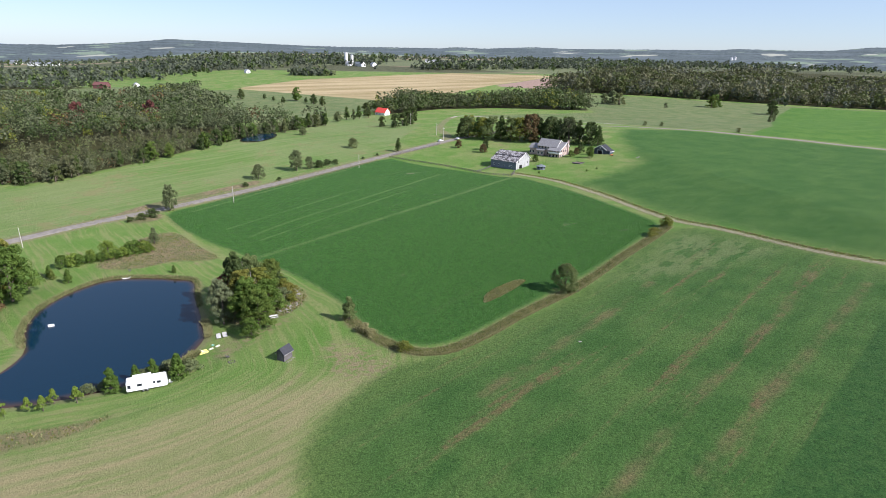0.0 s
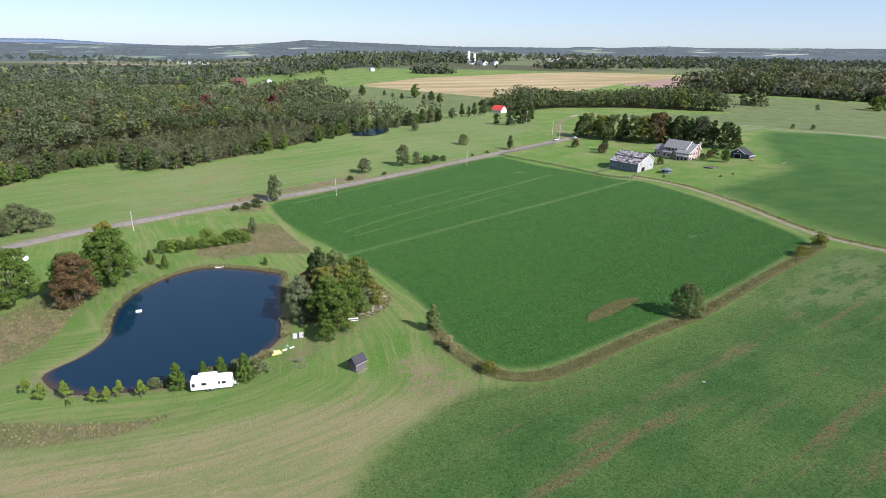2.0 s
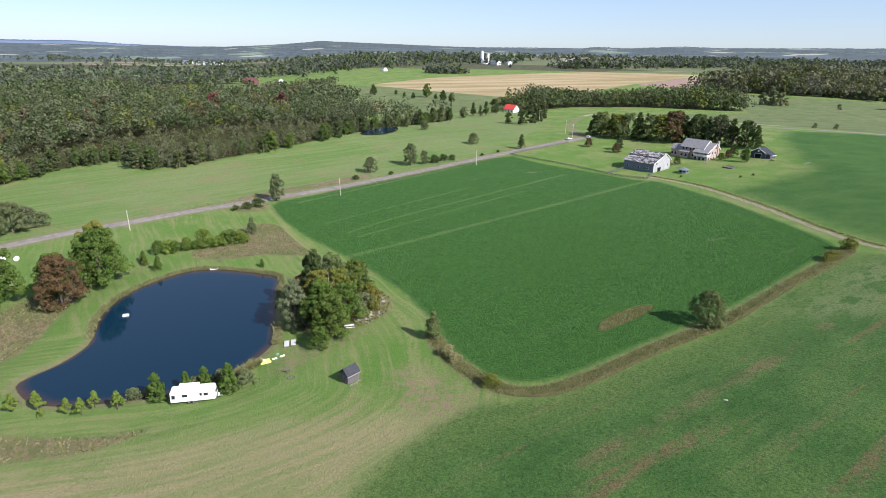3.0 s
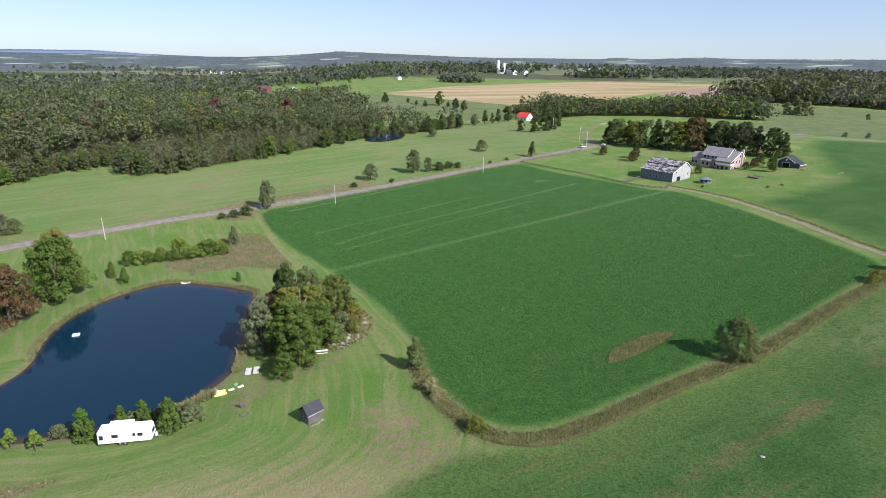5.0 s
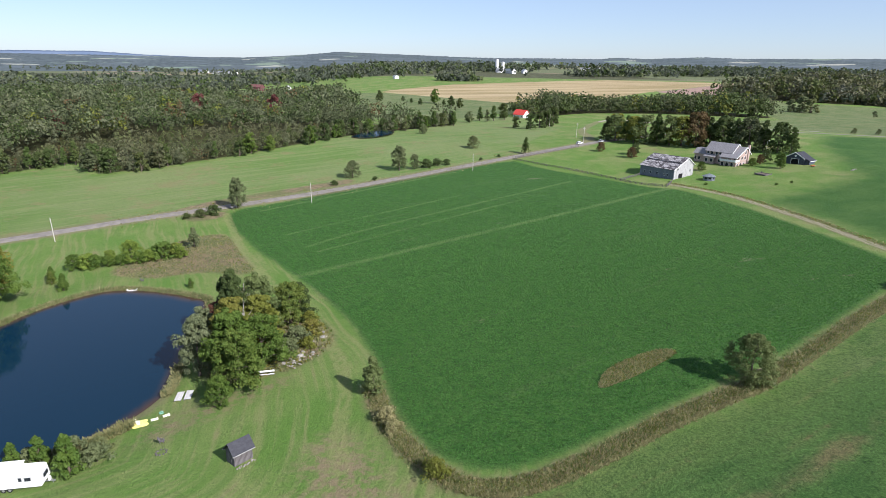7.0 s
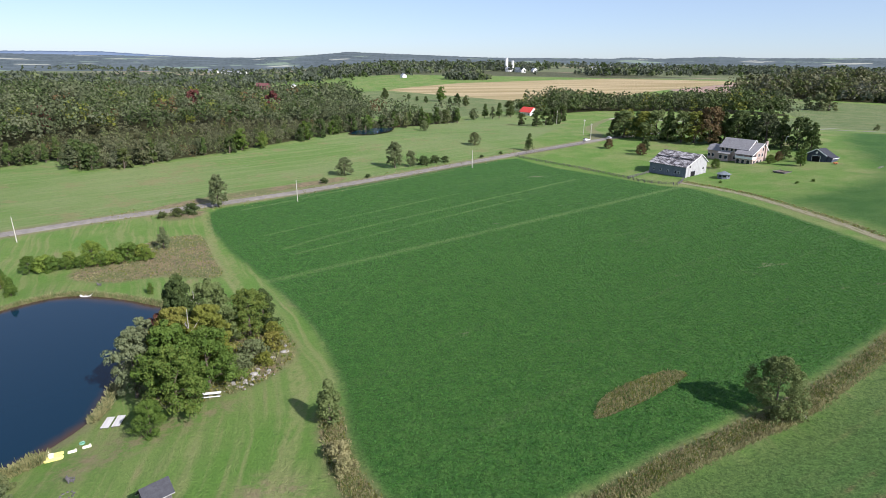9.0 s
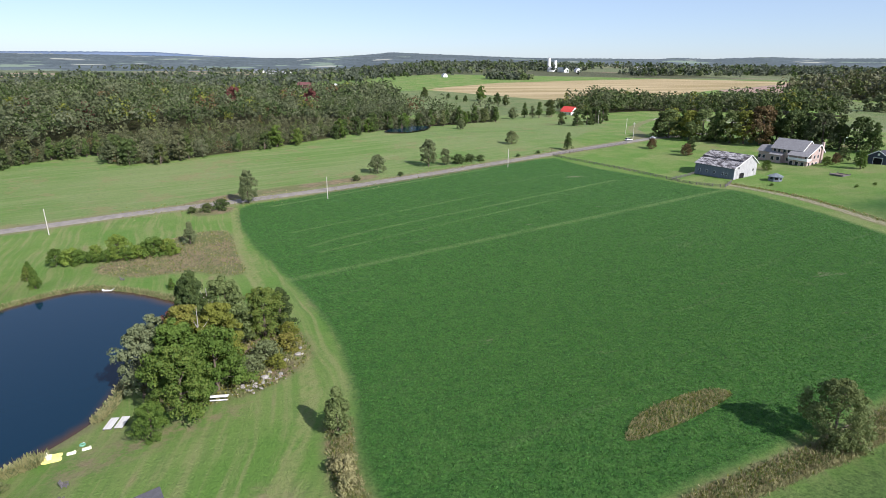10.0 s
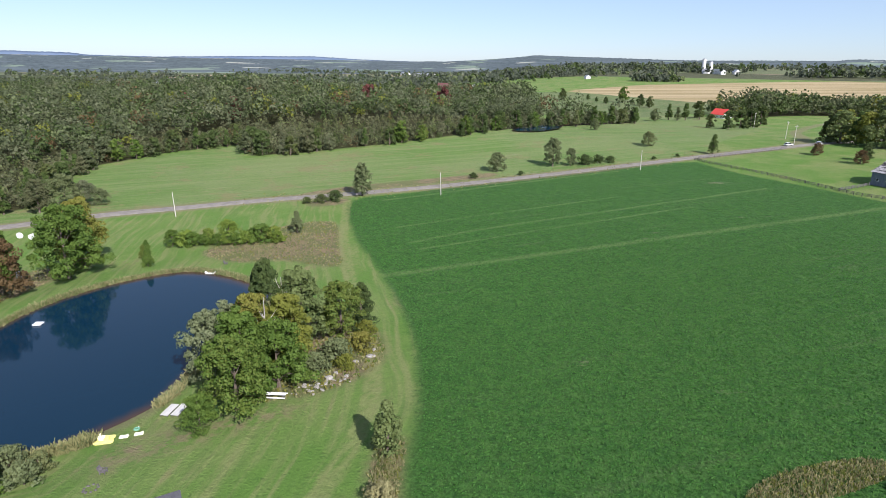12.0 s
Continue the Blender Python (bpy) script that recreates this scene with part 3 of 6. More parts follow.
def crown_points(rng, clumps, leaves, base, top, radius, shape, lump):
    """Places and outward directions of leaves on many lumps that fill a crown's outline."""
    f = rng.random(clumps) ** 0.8
    z = base + (top - base) * f
    prof = shape(f)
    a = rng.random(clumps) * 2 * math.pi
    lobes = 1 + 0.22 * np.sin(3 * a + rng.random() * 6) + 0.15 * np.sin(5 * a + 7 * f + rng.random() * 6)
    r = radius * prof * lobes * np.sqrt(0.25 + 0.75 * rng.random(clumps))
    c = np.stack([r * np.cos(a), r * np.sin(a), z], 1)
    size = lump * (0.6 + 0.7 * rng.random(clumps)) * (0.55 + 0.45 * prof)
    k = rng.integers(0, clumps, leaves)
    d = rng.normal(size=(leaves, 3))
    d[:, 2] = d[:, 2] * 0.8 + 0.38
    d /= np.linalg.norm(d, axis=1)[:, None]
    p = c[k] + d * size[k][:, None] * np.array([1, 1, 0.75]) * (0.75 + 0.3 * rng.random(leaves))[:, None]
    out = d + 0.5 * rng.normal(size=(leaves, 3)) * 0.7
    return c, p, out


def tube(bm, points, radii, sides=6):
    rings = []
    for i, (p, r) in enumerate(zip(points, radii)):
        d = Vector(points[min(i + 1, len(points) - 1)]) - Vector(points[max(i - 1, 0)])
        q = d.to_track_quat("Z", "Y")
        rings.append([bm.verts.new(Vector(p) + q @ Vector((r * math.cos(2 * math.pi * k / sides), r * math.sin(2 * math.pi * k / sides), 0))) for k in range(sides)])
    for a, b in zip(rings, rings[1:]):
        for k in range(sides):
            bm.faces.new((a[k], a[(k + 1) % sides], b[(k + 1) % sides], b[k]))
    bm.faces.new(rings[-1])
    bm.faces.new(rings[0][::-1])


ROUND = lambda f: np.sin(np.pi * np.clip(0.28 + 0.65 * f, 0, 1)) ** 0.75
CONE = lambda f: (1 - f) ** 0.8 * 0.95 + 0.04
OVAL = lambda f: np.sin(np.pi * np.clip(0.18 + 0.76 * f, 0, 1)) ** 0.6 * (1 - 0.25 * f)


def make_tree(name, seed, tall, wide, base, shape, leaves, clumps, lump, leaf, tone, label, category):
    """A tree at the origin: tapered trunk with limbs, and a crown of many leaf clumps."""
    rng = np.random.default_rng(seed)
    ob = thing(name, Matrix(), label, category)
    c, p, out = crown_points(rng, clumps, leaves, base, tall * 0.97, wide / 2, shape, lump)
    v, f = quads(p, out, leaf * (0.6 + 0.8 * rng.random(len(p))), rng)
    crown = new("crown", linked("crown", v.tolist(), f, [LEAF[tone]]))
    crown.parent = ob
    bm = bmesh.new()
    girth = 0.022 * tall + 0.03
    lean = rng.normal(size=2) * 0.015 * tall
    line = [(lean[0] * s, lean[1] * s, tall * 0.86 * s - 0.3) for s in (0, 0.15, 0.4, 0.7, 1)]
    tube(bm, line, [girth * 1.25, girth, girth * 0.75, girth * 0.45, girth * 0.12], 7)
    for k in rng.integers(0, clumps, 9):
        tip = c[k]
        s = max(0.12, min(0.8, (tip[2] - 0.12 * tall) / tall))
        root = (lean[0] * s, lean[1] * s, tall * 0.8 * s)
        midp = tuple((np.array(root) + tip) / 2 + np.array([0, 0, 0.06 * tall]))
        tube(bm, [root, midp, tuple(tip)], [girth * 0.42, girth * 0.26, girth * 0.07], 5)
    part("trunk", bm, M_BARK, ob)
    return ob


STOCK = {}


def stock(key, *args):
    STOCK[key] = args


def plant(key, x, y, scale, tone=None, turn=None, label=None, group="", z=None, squash=1.0):
    """Sets a tree of a stock kind on the ground; the first of a kind is built, the others share its meshes."""
    m = Matrix.Translation((x, y, gz(x, y) - 0.05 if z is None else z)) @ Matrix.Rotation(R.random() * 6.28 if turn is None else turn, 4, "Z") @ Matrix.Diagonal((scale * squash, scale * squash, scale, 1))
    if not isinstance(STOCK[key], bpy.types.Object):
        STOCK[key] = make_tree(*STOCK[key])
        ob = STOCK[key]
        ob.matrix_world = m
        ob["stock"] = 1
    else:
        src = STOCK[key]
        keep = src.matrix_basis.copy()
        src.matrix_basis = Matrix()
        ob = copy_thing(src, m)
        src.matrix_basis = keep
    if tone:
        for ch in ob.children:
            if ch.name.startswith("crown"):
                ch.material_slots[0].link = "OBJECT"
                ch.material_slots[0].material = LEAF[tone]
        if not label and key not in ("shrub", "sapling", "cedar"):
            label = {"bush": "round bushy ", "stand": "tall crowded ", "spire": "tall pointed conifer ", "maple": "broad leafy ", "pine": "pointed conifer ", "wild": "tall woodland "}[key.split("_")[0]] + TONES[tone]
    if label:
        tagged(ob, label)
    if group:
        tagged(ob, group=group)
    return ob


# name, seed, tall, wide, base, shape, leaves, clumps, lump, leaf, tone, label, category
stock("maple_a", "broadleaf_tree", 1, 10.0, 8.4, 0.4, ROUND, 11000, 130, 0.92, 0.27, "green", "tall broadleaf tree in full green leaf", "tree")
stock("maple_b", "broadleaf_tree", 2, 10.0, 7.4, 1.1, OVAL, 10000, 112, 0.88, 0.27, "green", "tall broadleaf tree in full green leaf", "tree")
stock("maple_c", "broadleaf_tree", 3, 10.0, 6.4, 0.8, OVAL, 8600, 96, 0.82, 0.27, "green", "tall broadleaf tree in full green leaf", "tree")
stock("bush_tree", "broadleaf_tree", 14, 10.0, 9.6, 0.3, lambda f: np.sin(np.pi * np.clip(0.30 + 0.66 * f, 0, 1)) ** 0.7, 15000, 190, 0.82, 0.24, "hedge", "round dull green tree in the weedy hedge", "tree")
stock("pine", "conifer_tree", 4, 10.0, 5.6, 0.4, CONE, 4600, 84, 0.85, 0.36, "conifer", "dark green conifer with dense branches", "tree")
stock("cedar", "cedar_tree", 5, 5.0, 3.0, 0.35, CONE, 3600, 70, 0.50, 0.26, "cedar", "bright green cedar with a pointed crown", "tree")
stock("sapling", "young_tree", 6, 3.0, 1.7, 0.9, CONE, 1100, 34, 0.34, 0.22, "cedar", "young green cedar on a bare stem", "tree")
stock("shrub", "shrub", 7, 3.0, 3.6, 0.15, ROUND, 1800, 34, 0.7, 0.26, "grey", "low leafy shrub in rough grass", "shrub")
stock("wild_a", "woodland_tree", 8, 10.0, 6.6, 0.6, OVAL, 1000, 44, 1.15, 0.85, "green", "woodland tree in green leaf", "tree")
stock("wild_b", "woodland_tree", 9, 10.0, 5.8, 0.5, ROUND, 950, 40, 1.05, 0.85, "dark", "woodland tree in dark green leaf", "tree")
stock("wild_c", "woodland_conifer", 10, 10.0, 4.4, 0.3, CONE, 850, 44, 0.8, 0.75, "conifer", "woodland conifer, dark green", "tree")

stock("stand_a", "broadleaf_tree", 15, 10.0, 8.0, 0.4, ROUND, 3000, 90, 0.95, 0.46, "green", "tall broadleaf tree behind the house", "tree")
stock("stand_b", "broadleaf_tree", 16, 10.0, 7.0, 0.8, OVAL, 2800, 80, 0.90, 0.46, "green", "tall broadleaf tree behind the house", "tree")
stock("spire_a", "conifer_tree", 17, 10.0, 5.6, 0.4, CONE, 2400, 84, 0.80, 0.46, "conifer", "tall dark conifer behind the house", "tree")

# the grove on the pond's bank
for x, y, k, key, tone, sq in ((-22.8, 130.5, 1.15, "maple_a", "green", 0.95), (-26.3, 136, 1.35, "maple_b", "green", 1), (-21.0, 138, 1.15, "maple_a", "green", 0.95), (-24.0, 144.5, 1.3, "maple_b", "olive", 1),
                               (-31, 149, 1.72, "maple_c", "dark", 0.62), (-27, 153, 1.45, "maple_b", "hedge", 0.9), (-21.5, 157.5, 1.1, "maple_c", "green", 1.1), (-21.6, 165, 0.82, "maple_c", "dark", 0.9),
                               (-33.3, 136.3, 1.3, "maple_c", "sage", 0.85), (-35.5, 144, 1.15, "maple_c", "sage", 0.85), (-24.0, 124.4, 0.55, "maple_a", "green", 1), (-32.5, 157, 1.0, "maple_b", "olive", 0.8), (-28.5, 141.5, 1.4, "maple_b", "olive", 0.9)):
    plant(key, x, y, k, tone, group="grove by the pond", squash=sq)
plant("maple_b", -35.0, 150, 1.0, "red", group="grove by the pond")
for x, y, k, tone in ((-17.5, 149, 1.3, "grey"), (-15.5, 154, 1.1, "olive"), (-18.5, 144, 1.1, "grey"), (-14.5, 147, 0.8, "olive"), (-19.5, 162, 1.1, "dark"), (-17.8, 160, 0.9, "olive")):
    plant("shrub", x, y, k, tone, group="shrubs at the grove's edge")
# single trees
plant("pine", 2.7, 128, 0.74, "hedge", label="small dark tree at the field's corner", squash=1.15)
plant("bush_tree", 69.0, 130.8, 0.88, "hedge", label="round dull green tree in the weedy hedge")
plant("maple_b", -76.8, 265.5, 1.25, "grey", squash=0.78)
plant("maple_a", -41.7, 322, 0.85, "grey")
plant("maple_b", -21.1, 339, 1.3, "grey", squash=0.85)
plant("maple_c", -14, 343, 0.8, "grey")
plant("maple_a", 15, 400.5, 0.75, "grey")
plant("pine", 45.4, 384.5, 0.95, "conifer")
plant("pine", -72.1, 217, 0.70, "grey", squash=1.1)
for x, y, k in ((-82.3, 255.4, 1.3), (-86, 252, 1.0), (-90, 249, 0.8), (-8, 346, 1.5), (-3, 351, 1.3), (2, 354, 1.0), (20, 366, 0.5), (-30, 318, 0.6), (-47, 306, 0.8), (30, 375, 0.5)):
    plant("shrub", x, y, k, "dark")
for x, y, k, key, tone in ((-103.5, 149, 1.55, "maple_a", "rust"), (-108, 153, 1.5, "maple_b", "green"), (-101.5, 165, 1.85, "maple_a", "green"), (-106.5, 173, 1.8, "maple_b", "olive"), (-122.4, 149, 1.75, "maple_a", "green"), (-125, 141, 1.4, "maple_b", "olive")):
    plant(key, x, y, k, tone, group="maples behind the pond", squash=0.9)
for x, y, k, key, tone in ((-164, 213, 1.25, "maple_a", "grey"), (-168, 206, 1.2, "maple_b", "wood"), (-162, 219, 0.9, "maple_a", "wood_pale"), (-158, 222, 0.6, "maple_a", "grey")):
    plant(key, x, y, k, tone, group="trees by the road")
for x, y, k in ((-90, 178, 1.0), (-97, 183, 0.8), (-99, 186, 0.85)):
    plant("cedar", x, y, k, "green")
for k in range(13):
    plant("shrub" if k % 3 else "maple_a", -97 + k * 2.1 + R.normal() * 0.8, 194 + k * 1.2 + R.normal() * 1.8, (0.9 + R.random() * 0.9) * (1 if k % 3 else 0.42), ("green", "cedar", "green")[int(R.random() * 2.4)], group="thicket of shrubs")
plant("cedar", -57.3, 183, 0.6, "green")
for x, y, k in ((-84.8, 98.7, 1.25), (-79.9, 96.5, 1.35), (-75.3, 97.2, 1.4), (-72.7, 94.7, 0.7), (-68.7, 96.4, 1.15), (-65.4, 95.9, 1.3), (-64.4, 98.9, 1.25), (-59.3, 98.2, 1.4)):
    plant("sapling", x, y, k, group="young cedars along the pond")
for x, y, k in ((-53.2, 102.0, 1.3), (-49.3, 107, 0.95), (-45.4, 107.6, 1.05), (-39.2, 105.4, 1.4)):
    plant("cedar", x, y, k, group="cedars beside the trailer")
for x, y, k in ((-58.9, 103.3, 0.8), (-42.4, 110.5, 1.0), (-47.5, 108.5, 0.9), (-36.9, 108.6, 1.0), (-38.2, 111.5, 0.8), (-56, 104.5, 0.7)):
    plant("shrub", x, y, k, "grey")
for x, y, k, tone in ((131, 181, 1.2, "olive"), (121, 173, 1.0, "olive"), (119, 171.4, 0.7, "olive"), (15.8, 104.6, 0.9, "olive"), (6.6, 119, 0.85, "reed"), (8.2, 116, 0.7, "reed")):
    plant("shrub", x, y, k, tone, label="ragged shrub in the weedy hedge")
# trees round the house
for x, y, k, key, tone in ((99, 430, 1.5, "spire_a", "dark"), (104, 427, 1.6, "stand_a", "hedge"), (110, 422, 1.6, "spire_a", "conifer"), (113, 416, 1.6, "stand_b", "olive"), (119, 413, 1.7, "stand_a", "hedge"),
                           (125, 409, 1.6, "spire_a", "conifer"), (131, 404, 1.7, "stand_a", "hedge"), (137, 401, 1.7, "stand_a", "olive"), (144, 398, 1.95, "stand_a", "rust"), (151, 395, 1.7, "spire_a", "dark"), (156, 390, 1.7, "stand_b", "dark"),
                           (162, 386, 1.7, "spire_a", "dark"), (167, 381, 1.7, "stand_a", "wood"), (173, 376, 1.65, "spire_a", "dark"), (178, 370, 1.6, "stand_b", "dark"), (182, 364, 1.4, "spire_a", "conifer"),
                           (106, 437, 1.6, "stand_a", "olive"), (127, 416, 1.7, "spire_a", "dark"), (148, 406, 1.8, "stand_a", "dark"), (171, 390, 1.7, "stand_a", "dark"), (160, 398, 1.7, "stand_a", "dark")):
    plant(key, x, y, k, tone, group="windbreak behind the house", squash=1.1)
for x, y, k, key, tone in ((88.7, 389.4, 0.55, "maple_a", "rust"), (101.5, 369, 0.6, "maple_a", "rust"), (105, 377, 0.75, "maple_c", "dark"), (126, 331, 0.45, "maple_a", "green"), (151.8, 337, 0.42, "maple_a", "green"),
                           (161.5, 329, 0.75, "maple_c", "green"), (162, 346, 0.6, "maple_a", "dark"), (157, 341, 0.5, "maple_b", "rust"), (166, 338, 0.7, "pine", "conifer")):
    plant(key, x, y, k, tone, group="garden trees")
for x, y in ((152, 296.7), (144.7, 294), (118, 300)):
    plant("shrub", x, y, 0.35, "green")


def scatter(line, gap, keep=1.0, seed=3):
    rng = np.random.default_rng(seed)
    lo, hi = line.min(0), line.max(0)
    gx, gy = np.meshgrid(np.arange(lo[0], hi[0], gap), np.arange(lo[1], hi[1], gap))
    p = np.stack([gx.ravel(), gy.ravel()], 1) + rng.normal(size=(gx.size, 2)) * gap * 0.33
    p = p[inside(p[:, 0], p[:, 1], line)]
    return p[rng.random(len(p)) < keep]


def front(p, line, depth):
    return line_distance(p[:, 0], p[:, 1], line) < depth


EDGE = FOREST[2:14]
pts = scatter(FOREST, 7.2)
back = scatter(FOREST, 11.0, seed=4)
back = back[((back[:, 0] <= -520) | (back[:, 1] >= 1000)) & (back[:, 0] > -1500)]
pts = pts[(pts[:, 0] > -520) & (pts[:, 1] < 1000)]
back = back[~inside(back[:, 0], back[:, 1], CLEARING)]
pts = pts[~inside(pts[:, 0], pts[:, 1], CLEARING)]
edge = front(pts, EDGE, 9)
singles = pts[edge][:230]
for x, y in singles:
    k = R.random()
    key, tone = ("wild_a", ("wood", "wood_pale", "wood", "green")[int(R.random() * 4)]) if k < 0.5 else ("wild_b", "dark") if k < 0.75 else ("wild_c", "conifer")
    plant(key, x, y, 0.75 + R.random() * 0.45, tone, group="trees along the wood's edge")


def woodland(name, p, tall, leaves, leaf, label, seed=5, tones=("wood", "dark", "wood_pale", "olive", "rust", "grey"), share=(0.46, 0.26, 0.16, 0.035, 0.015, 0.07), lumps=8, low=0.25, conifers=0.13):
    """Woods past counting: crowns of rounded lumps, joined in one mesh."""
    rng = np.random.default_rng(seed)
    n = len(p)
    z = ground_z(p[:, 0], p[:, 1])
    ht = tall * (0.55 + 0.75 * rng.random(n)) * (0.85 + 0.3 * np.sin(p[:, 0] * 0.021 + 1) * np.sin(p[:, 1] * 0.017))
    con = rng.random(n) < conifers
    # lumps of each crown: height share, bearing, reach and size
    lf = low + (0.97 - low) * (np.arange(lumps) + rng.random((n, lumps))) / lumps
    la = rng.random((n, 1)) * 6.28 + np.arange(lumps) * 2.4 + rng.normal(size=(n, lumps)) * 0.4
    full = np.sqrt(np.clip(1 - (1.5 * lf - 0.62) ** 2, 0.02, 1))
    lr = np.where(con[:, None], (1.02 - lf) * 0.20, full * 0.27) * ht[:, None]
    ls = np.where(con[:, None], 0.05 + (1.0 - lf) * 0.14, 0.13 + 0.08 * rng.random((n, lumps))) * ht[:, None]
    each = max(2, leaves // lumps)
    k = np.repeat(np.arange(n * lumps), each)
    t = k // lumps
    m = len(k)
    d = rng.normal(size=(m, 3))
    out = np.stack([np.cos(la.ravel()[k]), np.sin(la.ravel()[k])], 1)
    d[:, :2] += out * 0.6
    d[:, 2] = d[:, 2] * 0.8 + 0.55
    d /= np.linalg.norm(d, axis=1)[:, None]
    c = np.stack([p[t, 0] + lr.ravel()[k] * out[:, 0], p[t, 1] + lr.ravel()[k] * out[:, 1], z[t] + ht[t] * lf.ravel()[k]], 1)
    c += d * ls.ravel()[k][:, None] * np.array([1, 1, 0.8])
    v, fa = quads(c, d + rng.normal(size=(m, 3)) * 0.25, leaf * (0.6 + 0.8 * rng.random(m)) * (0.7 + 0.03 * ht[t]), rng)
    me = linked(name, v.tolist(), fa, [LEAF[q] for q in tones])
    which = rng.choice(len(tones), n, p=share)
    me.polygons.foreach_set("material_index", which[t].astype(np.int32))
    return tagged(new(name, me), label, "woods", kind="stuff")


fill = scatter(FOREST, 4.4, seed=17)
fill = fill[front(fill, EDGE, 34) & (signed(fill[:, 0], fill[:, 1], FOREST) > 1.5)]
woodland("thicket", fill, 6.0, 64, 0.62, "low thicket of young trees along the wood's edge", 18, ("wood", "wood_pale", "grey", "dark", "rust"), (0.32, 0.30, 0.16, 0.20, 0.02), 8, 0.12, 0.35)
rest = np.concatenate([pts[~edge], pts[edge][230:]])
inner = line_distance(rest[:, 0], rest[:, 1], EDGE) > 48 + 24 * np.sin(rest[:, 0] * 0.03)
near = rest[:, 1] < 560
thin = np.random.default_rng(2).random(len(rest)) < 0.55
woodland("woodland", rest[near & ~inner], 9.0, 128, 0.72, "young mixed woods, dull green with some turning trees", 5, ("wood", "wood_pale", "grey", "dark", "rust"), (0.34, 0.26, 0.16, 0.22, 0.02), 8, 0.2, 0.4)
woodland("woodland", rest[near & inner], 18.5, 112, 1.0, "tall mixed woods in green and autumn leaf", 11, low=0.42)
woodland("woodland", rest[~near & thin], 17.0, 48, 1.7, "mixed woods beyond the meadow", 6, low=0.5)
woodland("woodland", back[(back[:, 1] < 1150) & (back[:, 0] > -1150)], 12.0, 24, 3.2, "wide mixed woods far behind the meadow", 14, ("far_haze", "wood", "dark", "wood_pale"), (0.5, 0.25, 0.15, 0.1))
woodland("woodland", scatter(WOOD_N, 8.0, seed=8), 21, 80, 1.6, "dense belt of green trees across the fields", 8, ("wood", "dark", "olive"), (0.50, 0.45, 0.05))
we = scatter(WOOD_E, 12, seed=9)
woodland("woodland", we[(we[:, 0] < 1100) & (we[:, 1] < 1350)], 26, 40, 2.8, "large dark wood beyond the fields", 9, ("wood", "dark", "wood_pale", "far_haze"), (0.35, 0.35, 0.1, 0.2))
for x, y, k in ((-191, 483, 2.0), (-152, 537, 2.0), (-284, 398, 1.5), (-238, 391, 1.5)):
    plant("wild_a", x, y, k, "red", group="red trees in the wood", z=gz(x, y) + 1)

# belts and clumps of trees far off
BELTS = [([(-900, 1250), (-500, 1330), (-314, 1470), (-100, 1640), (29, 1880)], 120, 620), ([(-1900, 1300), (-1200, 1500), (-700, 1700), (-300, 2000)], 300, 520), ([(250, 1560), (420, 1620), (640, 1680), (900, 1700)], 50, 330),
         ([(-60, 1325), (0, 1320)], 18, 60), ([(560, 1010), (700, 900), (900, 800), (1300, 700)], 60, 200), ([(20, 1690), (60, 1720), (140, 1700)], 30, 50), ([(-1800, 2700), (-1000, 2400), (0, 2500), (1200, 2500)], 200, 700), ([(-3000, 2200), (-2000, 3200), (-900, 3500)], 260, 420), ([(800, 2000), (1800, 1900), (2600, 1700)], 300, 700), ([(500, 1750), (1000, 2100), (1700, 2300)], 260, 500), ([(-700, 1500), (-350, 1700), (-100, 2000), (300, 2300)], 240, 500)]
far = []
for line, spread, count in BELTS:
    line = spline(line)
    k = R.integers(0, len(line), count)
    far.append(line[k] + R.normal(size=(count, 2)) * spread * 0.5)
far = np.concatenate(far)
woodland("far_trees", far, 15, 16, 5.0, "belts of dull green trees far across the fields", 12, ("far_haze", "dark", "grey"), (0.7, 0.2, 0.1), 4)
for x, y, k, tone in ((-43, 843, 1.8, "green"), (-20, 802, 1.3, "dark"), (-8, 776, 1.2, "dark"), (-119, 859, 1.4, "dark"), (-88, 867, 0.7, "dark"), (-74, 845, 0.6, "dark"), (-60, 818, 0.8, "dark"), (-30, 823, 0.7, "dark"), (285, 1620, 2.6, "dark")):
    plant("wild_a", x, y, k, tone, group="trees along the far lane")
for x, y, k in ((-44, 475, 1.2), (-37, 487, 1.1), (-28, 505, 1.3), (-19, 531, 1.3), (-11, 540, 1.1), (-4, 548, 1.2), (17, 613, 1.3), (30, 617, 1.4), (41, 633, 1.2), (-22, 468, 0.7), (24, 606, 1.1), (8, 590, 1.0)):
    plant("wild_c" if k > 1.0 else "wild_a", x, y, k, "conifer" if k > 1.15 else "grey", group="conifers at the meadow's far side", squash=1.2)
for x, y, k in ((47, 536, 0.9), (58, 524, 1.2), (66, 540, 1.2), (74, 560, 1.3), (84, 600, 1.4), (40, 650, 1.4), (76, 575, 1.1)):
    plant("wild_b", x, y, k, "dark", group="trees by the red-roofed house", squash=1.2)
for x, y, k, tone in ((411, 828, 1.9, "grey"), (418, 820, 1.7, "grey"), (400, 832, 1.5, "grey"), (318, 738, 1.5, "dark"), (546, 787, 1.6, "green"), (556, 795, 1.8, "green"), (568, 686, 1.7, "dark"), (560, 678, 1.3, "dark"), (480, 575, 0.7, "grey"), (505, 603, 0.7, "grey"),
                      (281, 484, 0.4, "grey"), (292, 475, 0.4, "grey"), (324, 412, 0.4, "grey"), (470, 780, 0.7, "grey"), (240, 575, 0.5, "green")):
    plant("wild_b", x, y, k, tone, group="scattered field trees", squash=1.3)


